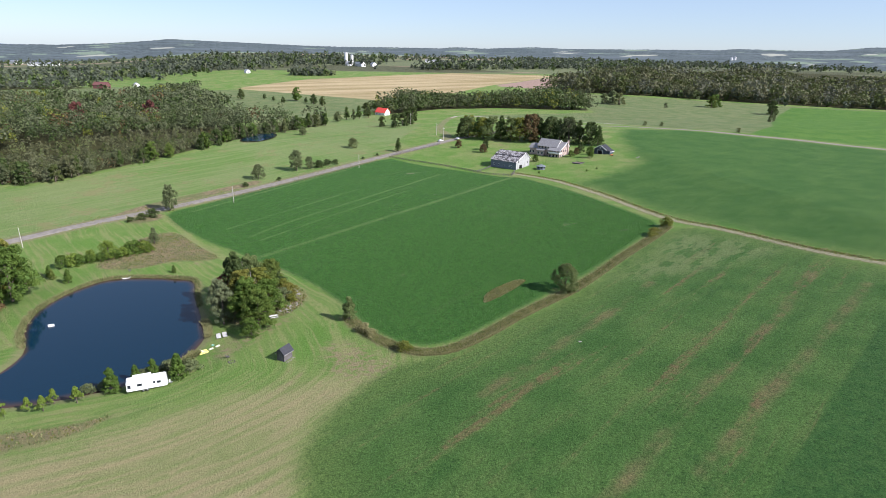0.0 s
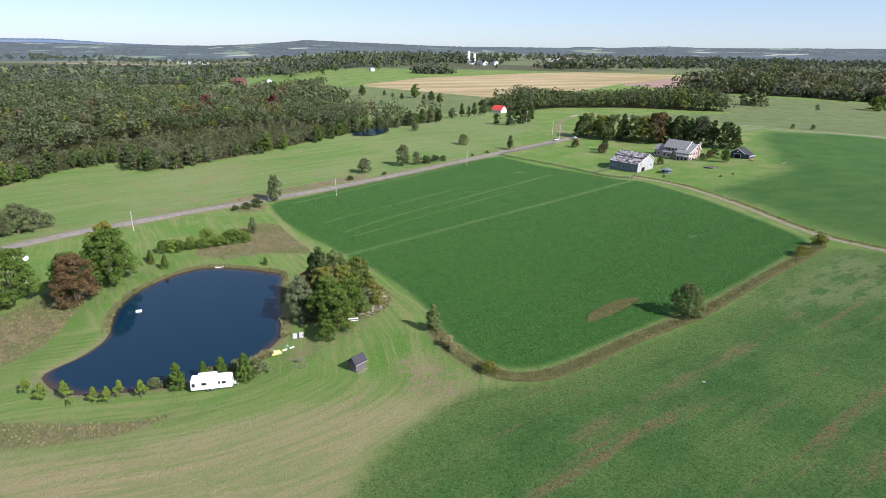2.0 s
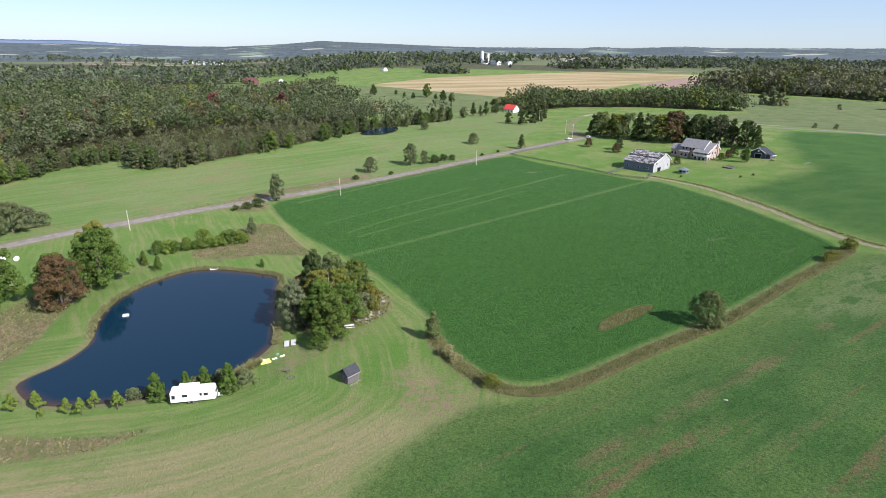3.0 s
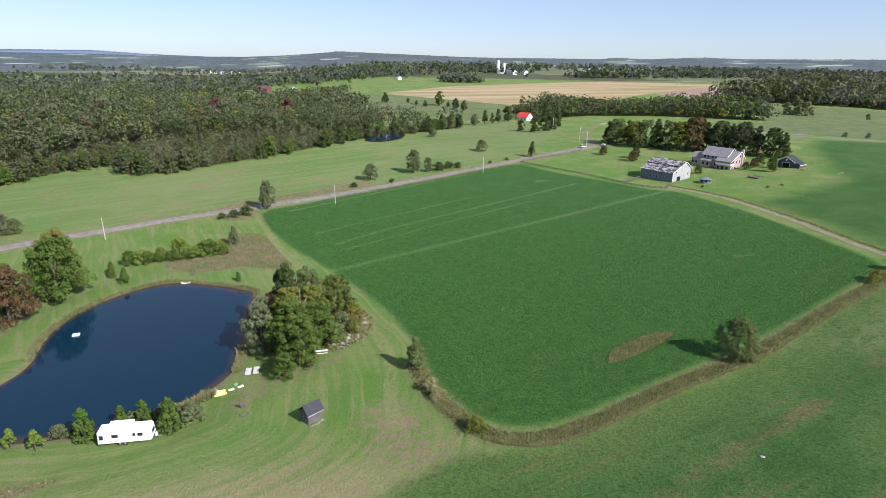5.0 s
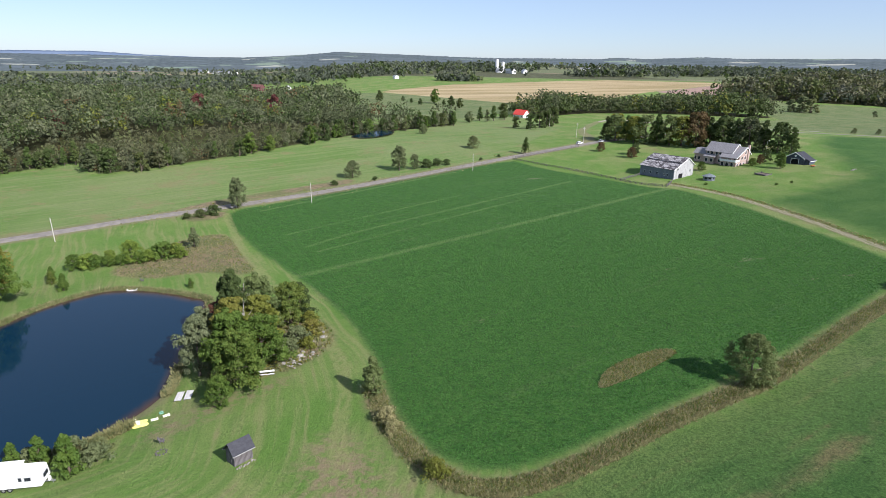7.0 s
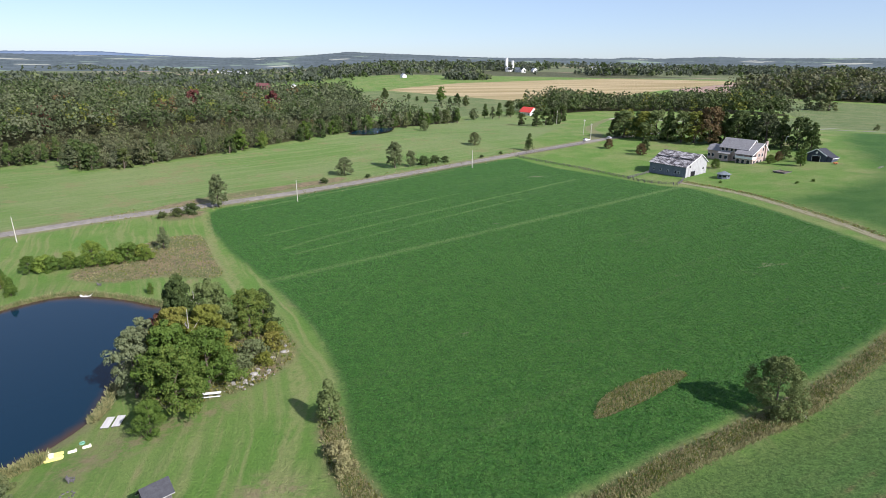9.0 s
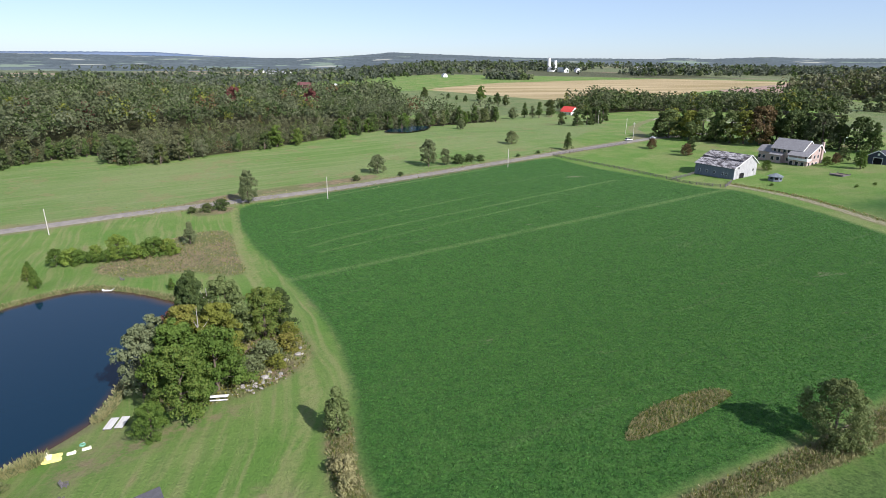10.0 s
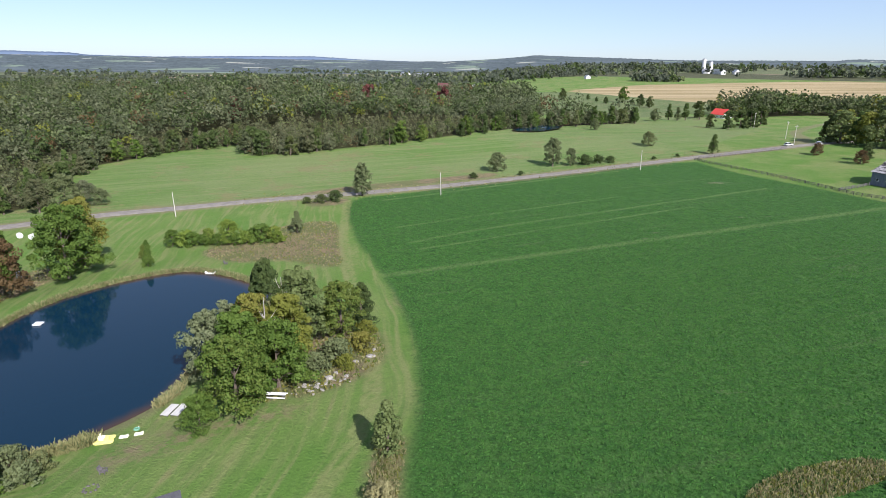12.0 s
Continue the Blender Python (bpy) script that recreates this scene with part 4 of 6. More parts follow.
# ---- low growth ----
def tufts(name, p, low, high, width, tone, label, seed):
    """Upright blades and stems, a few to a tuft, joined."""
    rng = np.random.default_rng(seed)
    k = np.repeat(np.arange(len(p)), 4)
    n = len(k)
    base = np.stack([p[k, 0], p[k, 1]], 1) + rng.normal(size=(n, 2)) * width * 0.6
    z = ground_z(base[:, 0], base[:, 1])
    a = rng.random(n) * math.pi
    h = low + (high - low) * rng.random(n) ** 1.5
    u = np.stack([np.cos(a), np.sin(a)], 1) * (width * (0.4 + 0.6 * rng.random(n)))[:, None]
    lean = rng.normal(size=(n, 2)) * 0.36 * h[:, None]
    q = np.zeros((n, 4, 3))
    q[:, 0, :2], q[:, 1, :2] = base - u * 0.5, base + u * 0.5
    q[:, 2, :2], q[:, 3, :2] = base + u * 0.7 + lean, base - u * 0.7 + lean
    q[:, :2, 2] = (z - 0.06)[:, None]
    q[:, 2, 2], q[:, 3, 2] = z + h, z + h * (0.6 + 0.4 * rng.random(n))
    me = linked(name, q.reshape(-1, 3).tolist(), np.arange(4 * n).reshape(n, 4), [LEAF[t] for t in tone])
    me.polygons.foreach_set("material_index", rng.integers(0, len(tone), len(p))[k].astype(np.int32))
    return tagged(new(name, me), label, "weeds", kind="stuff")


def along_line(line, count, spread):
    k = R.random(count) * (len(line) - 1)
    i = k.astype(int)
    return line[i] + (line[np.minimum(i + 1, len(line) - 1)] - line[i]) * (k - i)[:, None] + (R.random((count, 2)) + R.random((count, 2)) - 1) * spread * 2


tufts("weeds", along_line(HEDGE, 23000, 1.0), 0.06, 0.5, 0.085, ("weed", "hedge", "olive", "weed", "hedge", "reed"), "tall brown weeds along the field's edge", 21)
tufts("weeds", along_line(HEDGE + np.array([1.1, -1.7]), 5000, 0.35), 0.05, 0.4, 0.10, ("reed", "reed", "weed"), "pale dead grass below the weedy strip", 29)
tufts("weeds", scatter(MOUND, 0.19, seed=22), 0.06, 0.5, 0.085, ("weed", "weed", "olive", "hedge", "reed"), "mound of brown weeds in the crop", 22)
tufts("weeds", np.concatenate([scatter(c, 0.62, 0.75, seed=23) for c in SCRUBS[:3]]), 0.08, 0.42, 0.17, ("weed", "hedge", "reed", "hedge", "olive"), "rough dry scrub round the pond", 23)
tufts("weeds", scatter(SCRUBS[3], 0.7, 0.9, seed=24), 0.1, 0.55, 0.25, ("weed", "olive", "reed", "green"), "dry weeds among the stones", 24)
tufts("weeds", np.concatenate([along_line(DRIVE[:46] + np.array([2.2, 0.8]), 1500, 0.8), along_line(ROAD[24:52], 900, 5.0)]), 0.1, 0.45, 0.22, ("weed", "reed", "olive"), "dry grass along the farm track and road", 25)
near_crop = scatter(CROP, 0.62, seed=33)
near_crop = near_crop[(R.random(len(near_crop)) > ramp(140, 320, near_crop[:, 1])) & (signed(near_crop[:, 0], near_crop[:, 1], CROP) > 1.2)]
near_crop = near_crop[~inside(near_crop[:, 0], near_crop[:, 1], MOUND)]
tufts("crop_plants", near_crop, 0.04, 0.20, 0.20, ("crop", "crop", "crop", "crop_pale"), "leafy green crop plants filling the field", 33)
bank = grown(POND, 1.0)
tufts("reeds", along_line(bank[34:72], 3600, 0.6), 0.15, 0.8, 0.08, ("reed", "hedge", "weed", "hedge"), "dry reeds along the pond's bank", 26)
tufts("reeds", along_line(spline([(-47, 108.6), (-42, 112.4), (-38.8, 116.6), (-37.6, 118.5)]), 1500, 0.6), 0.4, 1.4, 0.08, ("reed", "grey", "reed"), "tall pale reeds by the water", 27)
tufts("reeds", along_line(spline([(-36.6, 129), (-37.0, 133), (-39.5, 140)]), 900, 0.5), 0.3, 1.2, 0.08, ("reed", "grey", "reed"), "tall pale reeds by the water", 28)


# ---- buildings ----
def box(bm, x0, y0, z0, x1, y1, z1):
    v = [bm.verts.new(p) for p in ((x0, y0, z0), (x1, y0, z0), (x1, y1, z0), (x0, y1, z0), (x0, y0, z1), (x1, y0, z1), (x1, y1, z1), (x0, y1, z1))]
    for q in ((3, 2, 1, 0), (4, 5, 6, 7), (0, 1, 5, 4), (1, 2, 6, 5), (2, 3, 7, 6), (3, 0, 4, 7)):
        bm.faces.new([v[i] for i in q])


def boxed(*b, bevel=0.0):
    bm = bmesh.new()
    box(bm, *b)
    if bevel:
        bmesh.ops.bevel(bm, geom=bm.edges[:], offset=bevel, segments=2, affect="EDGES")
    return bm


def prism(profile, y0, y1):
    """A profile in x and z, drawn out along y."""
    bm = bmesh.new()
    a = [bm.verts.new((x, y0, z)) for x, z in profile]
    b = [bm.verts.new((x, y1, z)) for x, z in profile]
    n = len(profile)
    for i in range(n):
        bm.faces.new((a[i], a[(i + 1) % n], b[(i + 1) % n], b[i]))
    bm.faces.new(a[::-1])
    bm.faces.new(b)
    bmesh.ops.recalc_face_normals(bm, faces=bm.faces[:])
    return bm


def slab(x0, z0, x1, z1, y0, y1, thick=0.18):
    """One roof slope, from an eave to a ridge."""
    n = Vector((-(z1 - z0), x1 - x0)).normalized() * thick
    if n.y < 0:
        n = -n
    return prism([(x0, z0), (x1, z1), (x1 + n.x, z1 + n.y), (x0 + n.x, z0 + n.y)], y0, y1)


def disc(bm, m, r0, r1, depth, n=16):
    bmesh.ops.create_cone(bm, cap_ends=True, segments=n, radius1=r0, radius2=r1, depth=depth, matrix=m)


M_WHITE = surface("white_metal", (0.76, 0.76, 0.74), (0.84, 0.84, 0.83), 1.0, 0.4)
M_TRIM = surface("white_paint", (0.72, 0.72, 0.70), (0.82, 0.82, 0.80), 2.0, 0.6)
M_OLDWOOD = surface("old_boards", (0.080, 0.071, 0.072), (0.180, 0.165, 0.165), 1.6, 0.9, 0.02, 5, (5, 5, 0.3))
# grey paint, darkened and blued to carry the shade of the barn's side
M_GREYPAINT_SHADE = surface("grey_boards_shade", (0.115, 0.130, 0.160), (0.185, 0.205, 0.235), 1.0, 0.85, 0.01, 5, (4, 4, 0.3))
M_PALEWALL = surface("pale_boards", (0.24, 0.235, 0.23), (0.46, 0.46, 0.455), 0.8, 0.85, 0.01, 5, (4, 4, 0.25))
M_SLATE = surface("dark_roof", (0.032, 0.033, 0.040), (0.050, 0.051, 0.060), 2, 0.6)
rr = Nodes("worn_tin_roof")
rust = rr.math("ADD", rr.math("MULTIPLY", rr.noise(0.55, 5, 0.75, (1.8, 0.8, 1)), 0.7), rr.math("MULTIPLY", rr.noise(3.0, 3, 0.7, (3.0, 0.6, 1)), 0.3))
M_RUSTROOF = rr.done(rr.mix(rr.fade(rust, 0.47, 0.55), (0.052, 0.046, 0.048), (0.40, 0.385, 0.385)), 0.7)
M_BRICK = surface("pale_brick", (0.36, 0.27, 0.235), (0.47, 0.37, 0.325), 3, 0.9, 0.01, 6)
M_SHINGLE = surface("grey_shingles", (0.17, 0.165, 0.17), (0.26, 0.255, 0.26), 1.5, 0.9, 0.01, 6)
M_NAVY = surface("dark_blue_boards", (0.050, 0.060, 0.085), (0.085, 0.095, 0.125), 1.5, 0.8, 0.01, 5)
M_REDROOF = surface("red_metal_roof", (0.52, 0.055, 0.045), (0.62, 0.085, 0.065), 1.0, 0.5)
M_REDWALL = surface("red_barn_boards", (0.125, 0.055, 0.055), (0.175, 0.078, 0.074), 1.0, 0.9)
M_BLUEGREEN = surface("blue_green_roof", (0.12, 0.142, 0.155), (0.18, 0.205, 0.22), 1.0, 0.6)
# near-black colour that stands for the shade inside openings
M_DARK = surface("dark_inside_shade", (0.008, 0.008, 0.009), (0.018, 0.017, 0.017), 2, 0.9)
M_GLASS = surface("window_glass", (0.020, 0.024, 0.030), (0.035, 0.040, 0.048), 0.6, 0.08)
M_RUBBER = surface("rubber", (0.015, 0.015, 0.015), (0.03, 0.03, 0.03), 5, 0.8)
M_METAL = surface("grey_metal", (0.35, 0.35, 0.36), (0.48, 0.48, 0.49), 3, 0.45, metal=0.7)
M_POLE = surface("pole_wood", (0.42, 0.39, 0.34), (0.56, 0.53, 0.47), 2, 0.9, 0.01, 6, (5, 5, 0.3))
M_DOCK = surface("dock_boards", (0.44, 0.43, 0.41), (0.60, 0.59, 0.57), 2, 0.85, 0.01, 5)
M_YELLOW = surface("yellow_plastic", (0.74, 0.64, 0.18), (0.82, 0.73, 0.26), 1, 0.4)
M_CREAM = surface("cream_plastic", (0.74, 0.70, 0.50), (0.82, 0.79, 0.62), 1, 0.5)
M_TEAL = surface("teal_plastic", (0.12, 0.30, 0.20), (0.18, 0.38, 0.26), 1, 0.4)
M_STONE = surface("field_stone", (0.20, 0.185, 0.16), (0.37, 0.35, 0.315), 1.5, 0.9, 0.03, 6)
M_DARKSTONE = surface("sooty_stone", (0.075, 0.07, 0.065), (0.16, 0.15, 0.14), 3, 0.9, 0.02)
M_BALE = surface("white_wrap", (0.74, 0.74, 0.72), (0.84, 0.84, 0.82), 1, 0.35)
M_SILVER = surface("car_paint", (0.55, 0.56, 0.58), (0.62, 0.63, 0.65), 1, 0.25)
M_ORANGE = surface("orange_paint", (0.45, 0.14, 0.05), (0.55, 0.19, 0.07), 2, 0.6)
M_CONCRETE = surface("silo_concrete", (0.55, 0.55, 0.54), (0.68, 0.68, 0.67), 0.5, 0.8)


def window(parent, x0, y0, z0, x1, y1, z1, out, frame_mat=None):
    """A window on a wall: a frame and a pane a little proud of it; out is the wall's outward direction in x and y."""
    ox, oy = out
    f = part("window", boxed(x0 - 0.07 * abs(oy) + min(ox, 0) * 0.05, y0 - 0.07 * abs(ox) + min(oy, 0) * 0.05, z0 - 0.07, x1 + 0.07 * abs(oy) + max(ox, 0) * 0.05, y1 + 0.07 * abs(ox) + max(oy, 0) * 0.05, z1 + 0.07), frame_mat or M_TRIM, parent)
    part("pane", boxed(x0 + ox * 0.055 - 0.01 * abs(ox), y0 + oy * 0.055 - 0.01 * abs(oy), z0, x1 + ox * 0.055 + 0.01 * abs(ox), y1 + oy * 0.055 + 0.01 * abs(oy), z1), M_GLASS, f)
    return f


def camper():
    ob = thing("camper_trailer", pose(-49.3, 99.9, gz(-45, 101), 0, 0, 14.5), "long white camper trailer parked beside cedars", "trailer")
    body = prism([(0, 0.55), (8.5, 0.55), (8.85, 1.0), (8.6, 2.85), (8.2, 3.0), (0.2, 3.0), (0, 2.8)], 0, 2.5)
    bmesh.ops.bevel(body, geom=body.edges[:], offset=0.06, segments=2, affect="EDGES")
    part("body", body, M_WHITE, ob)
    part("slide_out", boxed(1.6, 2.45, 0.8, 5.3, 3.2, 2.9, bevel=0.04), M_WHITE, ob)
    part("roof_ridge", boxed(1.4, 2.0, 2.98, 5.4, 3.25, 3.08, bevel=0.02), M_WHITE, ob)
    for x, w, z, h in ((0.35, 0.55, 1.45, 0.75), (2.35, 0.95, 1.7, 0.5), (5.75, 0.35, 1.75, 0.5), (6.55, 0.75, 1.7, 0.5)):
        window(ob, x, -0.02, z, x + w, 0.0, z + h, (0, -1), M_METAL)
    window(ob, 8.72, 0.6, 1.6, 8.74, 1.9, 2.2, (1, 0), M_METAL)
    part("door", boxed(5.3, -0.03, 0.7, 5.7, 0.0, 2.5), M_TRIM, ob, "narrow white side door")
    for x in (3.5, 4.35):
        for y in (0.15, 2.2):
            bm = bmesh.new()
            disc(bm, Matrix.Translation((x, y, 0.34)) @ Matrix.Rotation(radians(90), 4, "X"), 0.36, 0.36, 0.24)
            wheel = part("wheel", bm, M_RUBBER, ob)
            bm = bmesh.new()
            disc(bm, Matrix.Translation((x, y, 0.34)) @ Matrix.Rotation(radians(90), 4, "X"), 0.2, 0.2, 0.26)
            part("rim", bm, M_METAL, wheel)
    part("hitch", prism([(8.6, 0.5), (9.9, 0.45), (9.9, 0.6), (8.6, 0.65)], 1.15, 1.35), M_METAL, ob)
    part("gas_bottle", boxed(9.0, 0.95, 0.6, 9.35, 1.55, 1.3, bevel=0.12), M_WHITE, ob)
    part("jack", boxed(9.5, 1.2, 0.0, 9.6, 1.3, 0.9), M_METAL, ob)


def shed():
    ob = thing("shed", pose(-14.2, 106.7, gz(-14, 108.2) - 0.05, 0, 0, 52), "small weathered grey board shed with dark roof", "shed")
    # gable end along the y side, ridge along x
    L, W, e, r = 3.0, 2.3, 2.15, 3.5
    core = prism([(0.02, 0), (W - 0.02, 0), (W - 0.02, e), (W / 2, r - 0.1), (0.02, e)], 0.02, L - 0.02)
    bmesh.ops.rotate(core, verts=core.verts, matrix=Matrix.Rotation(radians(-90), 3, "Z"))
    bmesh.ops.translate(core, verts=core.verts, vec=(0, W, 0))
    me = bpy.data.meshes.new("wall")
    core.to_mesh(me)
    core.free()
    me.materials.append(M_OLDWOOD)
    wall = new("wall", me)
    wall.parent = ob
    plank = linked("plank", *plank_data(0.17, 0.03), [M_OLDWOOD])
    n = int(L / 0.19)
    for i in range(n):
        for y, k in ((0.0, -1), (W, 1)):
            p = new("plank", plank)
            p.parent = wall
            p.matrix_basis = Matrix.Translation((0.1 + i * L / n, y, 0.02)) @ Matrix.Diagonal((1, 1, e - 0.05 - 0.03 * (i % 3), 1))
    n = int(W / 0.19)
    for i in range(n):
        top = e + (r - 0.15 - e) * (1 - abs((i + 0.5) / n * 2 - 1))
        for x in (0.0, L):
            p = new("plank", plank)
            p.parent = wall
            p.matrix_basis = Matrix.Translation((x, 0.1 + i * W / n, 0.02)) @ Matrix.Rotation(radians(90), 4, "Z") @ Matrix.Diagonal((1, 1, top - 0.05, 1))
    for side in (0, 1):
        bm = slab(-0.3, e - 0.18, W / 2, r, -0.35, L + 0.35, 0.1)
        if side:
            bmesh.ops.scale(bm, vec=(-1, 1, 1), verts=bm.verts)
            bmesh.ops.translate(bm, vec=(W, 0, 0), verts=bm.verts)
            bmesh.ops.reverse_faces(bm, faces=bm.faces[:])
        bmesh.ops.rotate(bm, verts=bm.verts, matrix=Matrix.Rotation(radians(-90), 3, "Z"))
        bmesh.ops.translate(bm, verts=bm.verts, vec=(0, W, 0))
        roof = part("roof", bm, M_SLATE, ob)
        y = W + 0.32 if not side else -0.32
        part("fascia", boxed(-0.36, y - 0.02, e - 0.28, L + 0.36, y + 0.02, e - 0.12), M_PALEWALL, roof)
    part("door", boxed(-0.06, 0.75, 0.05, -0.03, 1.65, 1.9), M_OLDWOOD, ob, "grey plank door")


def plank_data(w, d):
    x, y = w / 2, d
    v = [(-x, -y, 0), (x, -y, 0), (x, y, 0), (-x, y, 0), (-x, -y, 1), (x, -y, 1), (x, y, 1), (-x, y, 1)]
    return v, [[3, 2, 1, 0], [4, 5, 6, 7], [0, 1, 5, 4], [1, 2, 6, 5], [2, 3, 7, 6], [3, 0, 4, 7]]


def barn():
    ob = thing("barn", pose(107.8, 312.6, gz(110, 320) - 0.5, 0, 0, 39.5), "large weathered grey barn with patchy tin roof", "barn")
    W, L, a, b, r, p = 14.6, 18.3, 4.8, 6.2, 9.3, 10.0
    part("wall", prism([(0, -0.8), (W, -0.8), (W, b), (p, r - 0.15), (0, a)], 0, L), M_PALEWALL, ob, "pale weathered board walls")
    # extra boards over the pale wall put the sunless side's shade into colour
    part("side_cladding", boxed(-0.06, 0.0, -0.8, -0.01, L, a - 0.1), M_GREYPAINT_SHADE, ob, "side boards coloured dark blue-grey for the side's shade")
    k = 0.5
    mx, mz = p * k, a + (r - a) * k + 0.25
    part("lower_roof", slab(-0.5, a - 0.3, mx + 0.25, mz, -0.4, L + 0.4, 0.12), M_RUSTROOF, ob)
    part("upper_roof", slab(mx - 0.35, mz + 0.12, p, r + 0.1, -0.4, L + 0.4, 0.12), M_RUSTROOF, ob)
    part("back_roof", slab(W + 0.5, b - 0.4, p, r + 0.1, -0.4, L + 0.4, 0.12), M_RUSTROOF, ob)
    for x0, z0, x1, z1 in ((-0.5, a - 0.35, p, r), (W + 0.5, b - 0.45, p, r)):
        bm = slab(x0, z0, x1, z1, -0.46, -0.36, 0.2)
        part("barge_board", bm, M_TRIM, ob, "white barge board")
    # doorway and loft hatches: solid near-black panels painted as inner shade
    part("doorway", boxed(3.6, -0.05, -0.6, 6.4, 0.25, 2.6), M_DARK, ob, "near-black panel painted as a shaded doorway")
    part("barn_door", boxed(6.5, -0.12, -0.6, 9.2, -0.03, 2.7), M_PALEWALL, ob, "pale sliding barn door")
    part("loft_hatch", boxed(2.2, -0.05, 4.3, 3.0, 0.05, 5.1), M_DARK, ob)
    part("loft_hatch", boxed(11.8, -0.05, 3.0, 12.5, 0.05, 3.9), M_DARK, ob)
    for y in (3.0, 4.6, 8.5, 12.0, 15.5):
        window(ob, -0.07, y, 1.5, -0.06, y + 0.8, 2.4, (-1, 0))
    part("low_door", boxed(-0.14, 1.4, -0.4, -0.06, 2.4, 1.7), M_GREYPAINT_SHADE, ob)


def house():
    ob = thing("house", pose(139.9, 341.3, gz(143, 342) - 0.6, 0, 0, 42), "two-storey pale brick farmhouse with grey shingle roof", "house")
    part("main_wall", prism([(3, -0.6), (13, -0.6), (13, 6.6), (8, 10.2), (3, 6.6)], -2.2, 11.5), M_BRICK, ob)
    part("main_roof", slab(2.4, 6.2, 8, 10.5, -2.7, 12.0), M_SHINGLE, ob)
    part("main_roof", slab(13.6, 6.2, 8, 10.5, -2.7, 12.0), M_SHINGLE, ob)
    part("lower_wall", boxed(3.0, 11.52, -0.2, 12, 17.5, 4.6), M_BRICK, ob)
    part("lower_roof", prism([(2.4, 4.4), (12.6, 4.4), (10, 6.8), (5.5, 6.8)], 11.52, 18.1), M_SHINGLE, ob)
    part("wing_wall", prism([(3.2, 2.9), (13, 2.9), (13, 6.0), (9, 8.9), (3.2, 5.6)], -6, -2.22), M_BRICK, ob)
    part("basement_wall", boxed(0.4, -5.9, -0.6, 13, 2, 2.7), M_BRICK, ob)
    part("wing_roof", slab(-0.6, 4.5, 9, 9.3, -6.5, 2.6), M_SHINGLE, ob)
    part("wing_roof", slab(13.55, 5.6, 9, 9.3, -6.5, -2.0), M_SHINGLE, ob)
    part("bay_roof", slab(0.6, 3.6, 3.1, 4.7, 5.5, 11.5), M_SHINGLE, ob)
    part("bay_wall", boxed(1.0, 5.9, -0.4, 3.02, 11.1, 3.7), M_BRICK, ob)
    deck = part("balcony", boxed(-0.6, -6.2, 2.7, 3.3, 2.0, 2.9), M_TRIM, ob, "white balcony deck")
    part("balcony_rail", boxed(-0.6, -6.2, 3.0, -0.5, 2.0, 3.75), M_TRIM, deck)
    part("balcony_rail", boxed(-0.5, -6.2, 3.0, 3.3, -6.1, 3.75), M_TRIM, deck)
    part("porch_post", boxed(-0.5, -6.1, 2.9, -0.35, -5.95, 4.6), M_TRIM, ob)
    part("porch_post", boxed(-0.5, -2.1, 2.9, -0.35, -1.95, 4.6), M_TRIM, ob)
    part("porch_post", boxed(-0.5, 1.8, 2.9, -0.35, 1.95, 4.6), M_TRIM, ob)
    part("chimney", boxed(10.6, -6.5, -0.5, 11.9, -5.7, 10.4, bevel=0.04), M_BRICK, ob, "tall pale brick chimney")
    for x0, z0, x1, z1, y in ((2.3, 6.1, 8, 10.45, -2.78), (13.7, 6.1, 8, 10.45, -2.78), (13.7, 5.5, 9, 9.25, -6.6), (-0.7, 4.4, 9, 9.25, -6.6)):
        part("barge_board", slab(x0, z0, x1, z1, y, y + 0.1, 0.3), M_TRIM, ob, "white barge board")
    for y in (3.2, 5.2, 7.6, 9.6):
        window(ob, 2.98, y, 4.9, 3.0, y + 1.1, 6.2, (-1, 0))
    for y in (3.4, 14.2, 16.2):
        window(ob, 2.98, y, 1.4, 3.0, y + 1.1, 2.9, (-1, 0))
    for y in (6.5, 9.1):
        window(ob, 0.98, y, 1.3, 1.0, y + 1.3, 2.9, (-1, 0))
    for y in (-4.6, -2.2, 0.2):
        window(ob, 0.38, y, 0.2, 0.4, y + 1.3, 2.1, (-1, 0))
        window(ob, 3.18, y, 3.3, 3.2, y + 1.3, 4.9, (-1, 0))
    for x in (1.2, 4.2, 7.4):
        window(ob, x, -5.92, 0.5, x + 1.3, -5.9, 2.0, (0, -1))
    for x, z in ((5.0, 3.6), (8.0, 3.6), (8.2, 6.2)):
        window(ob, x, -6.02, z, x + 1.2, -6.0, z + 1.4, (0, -1))


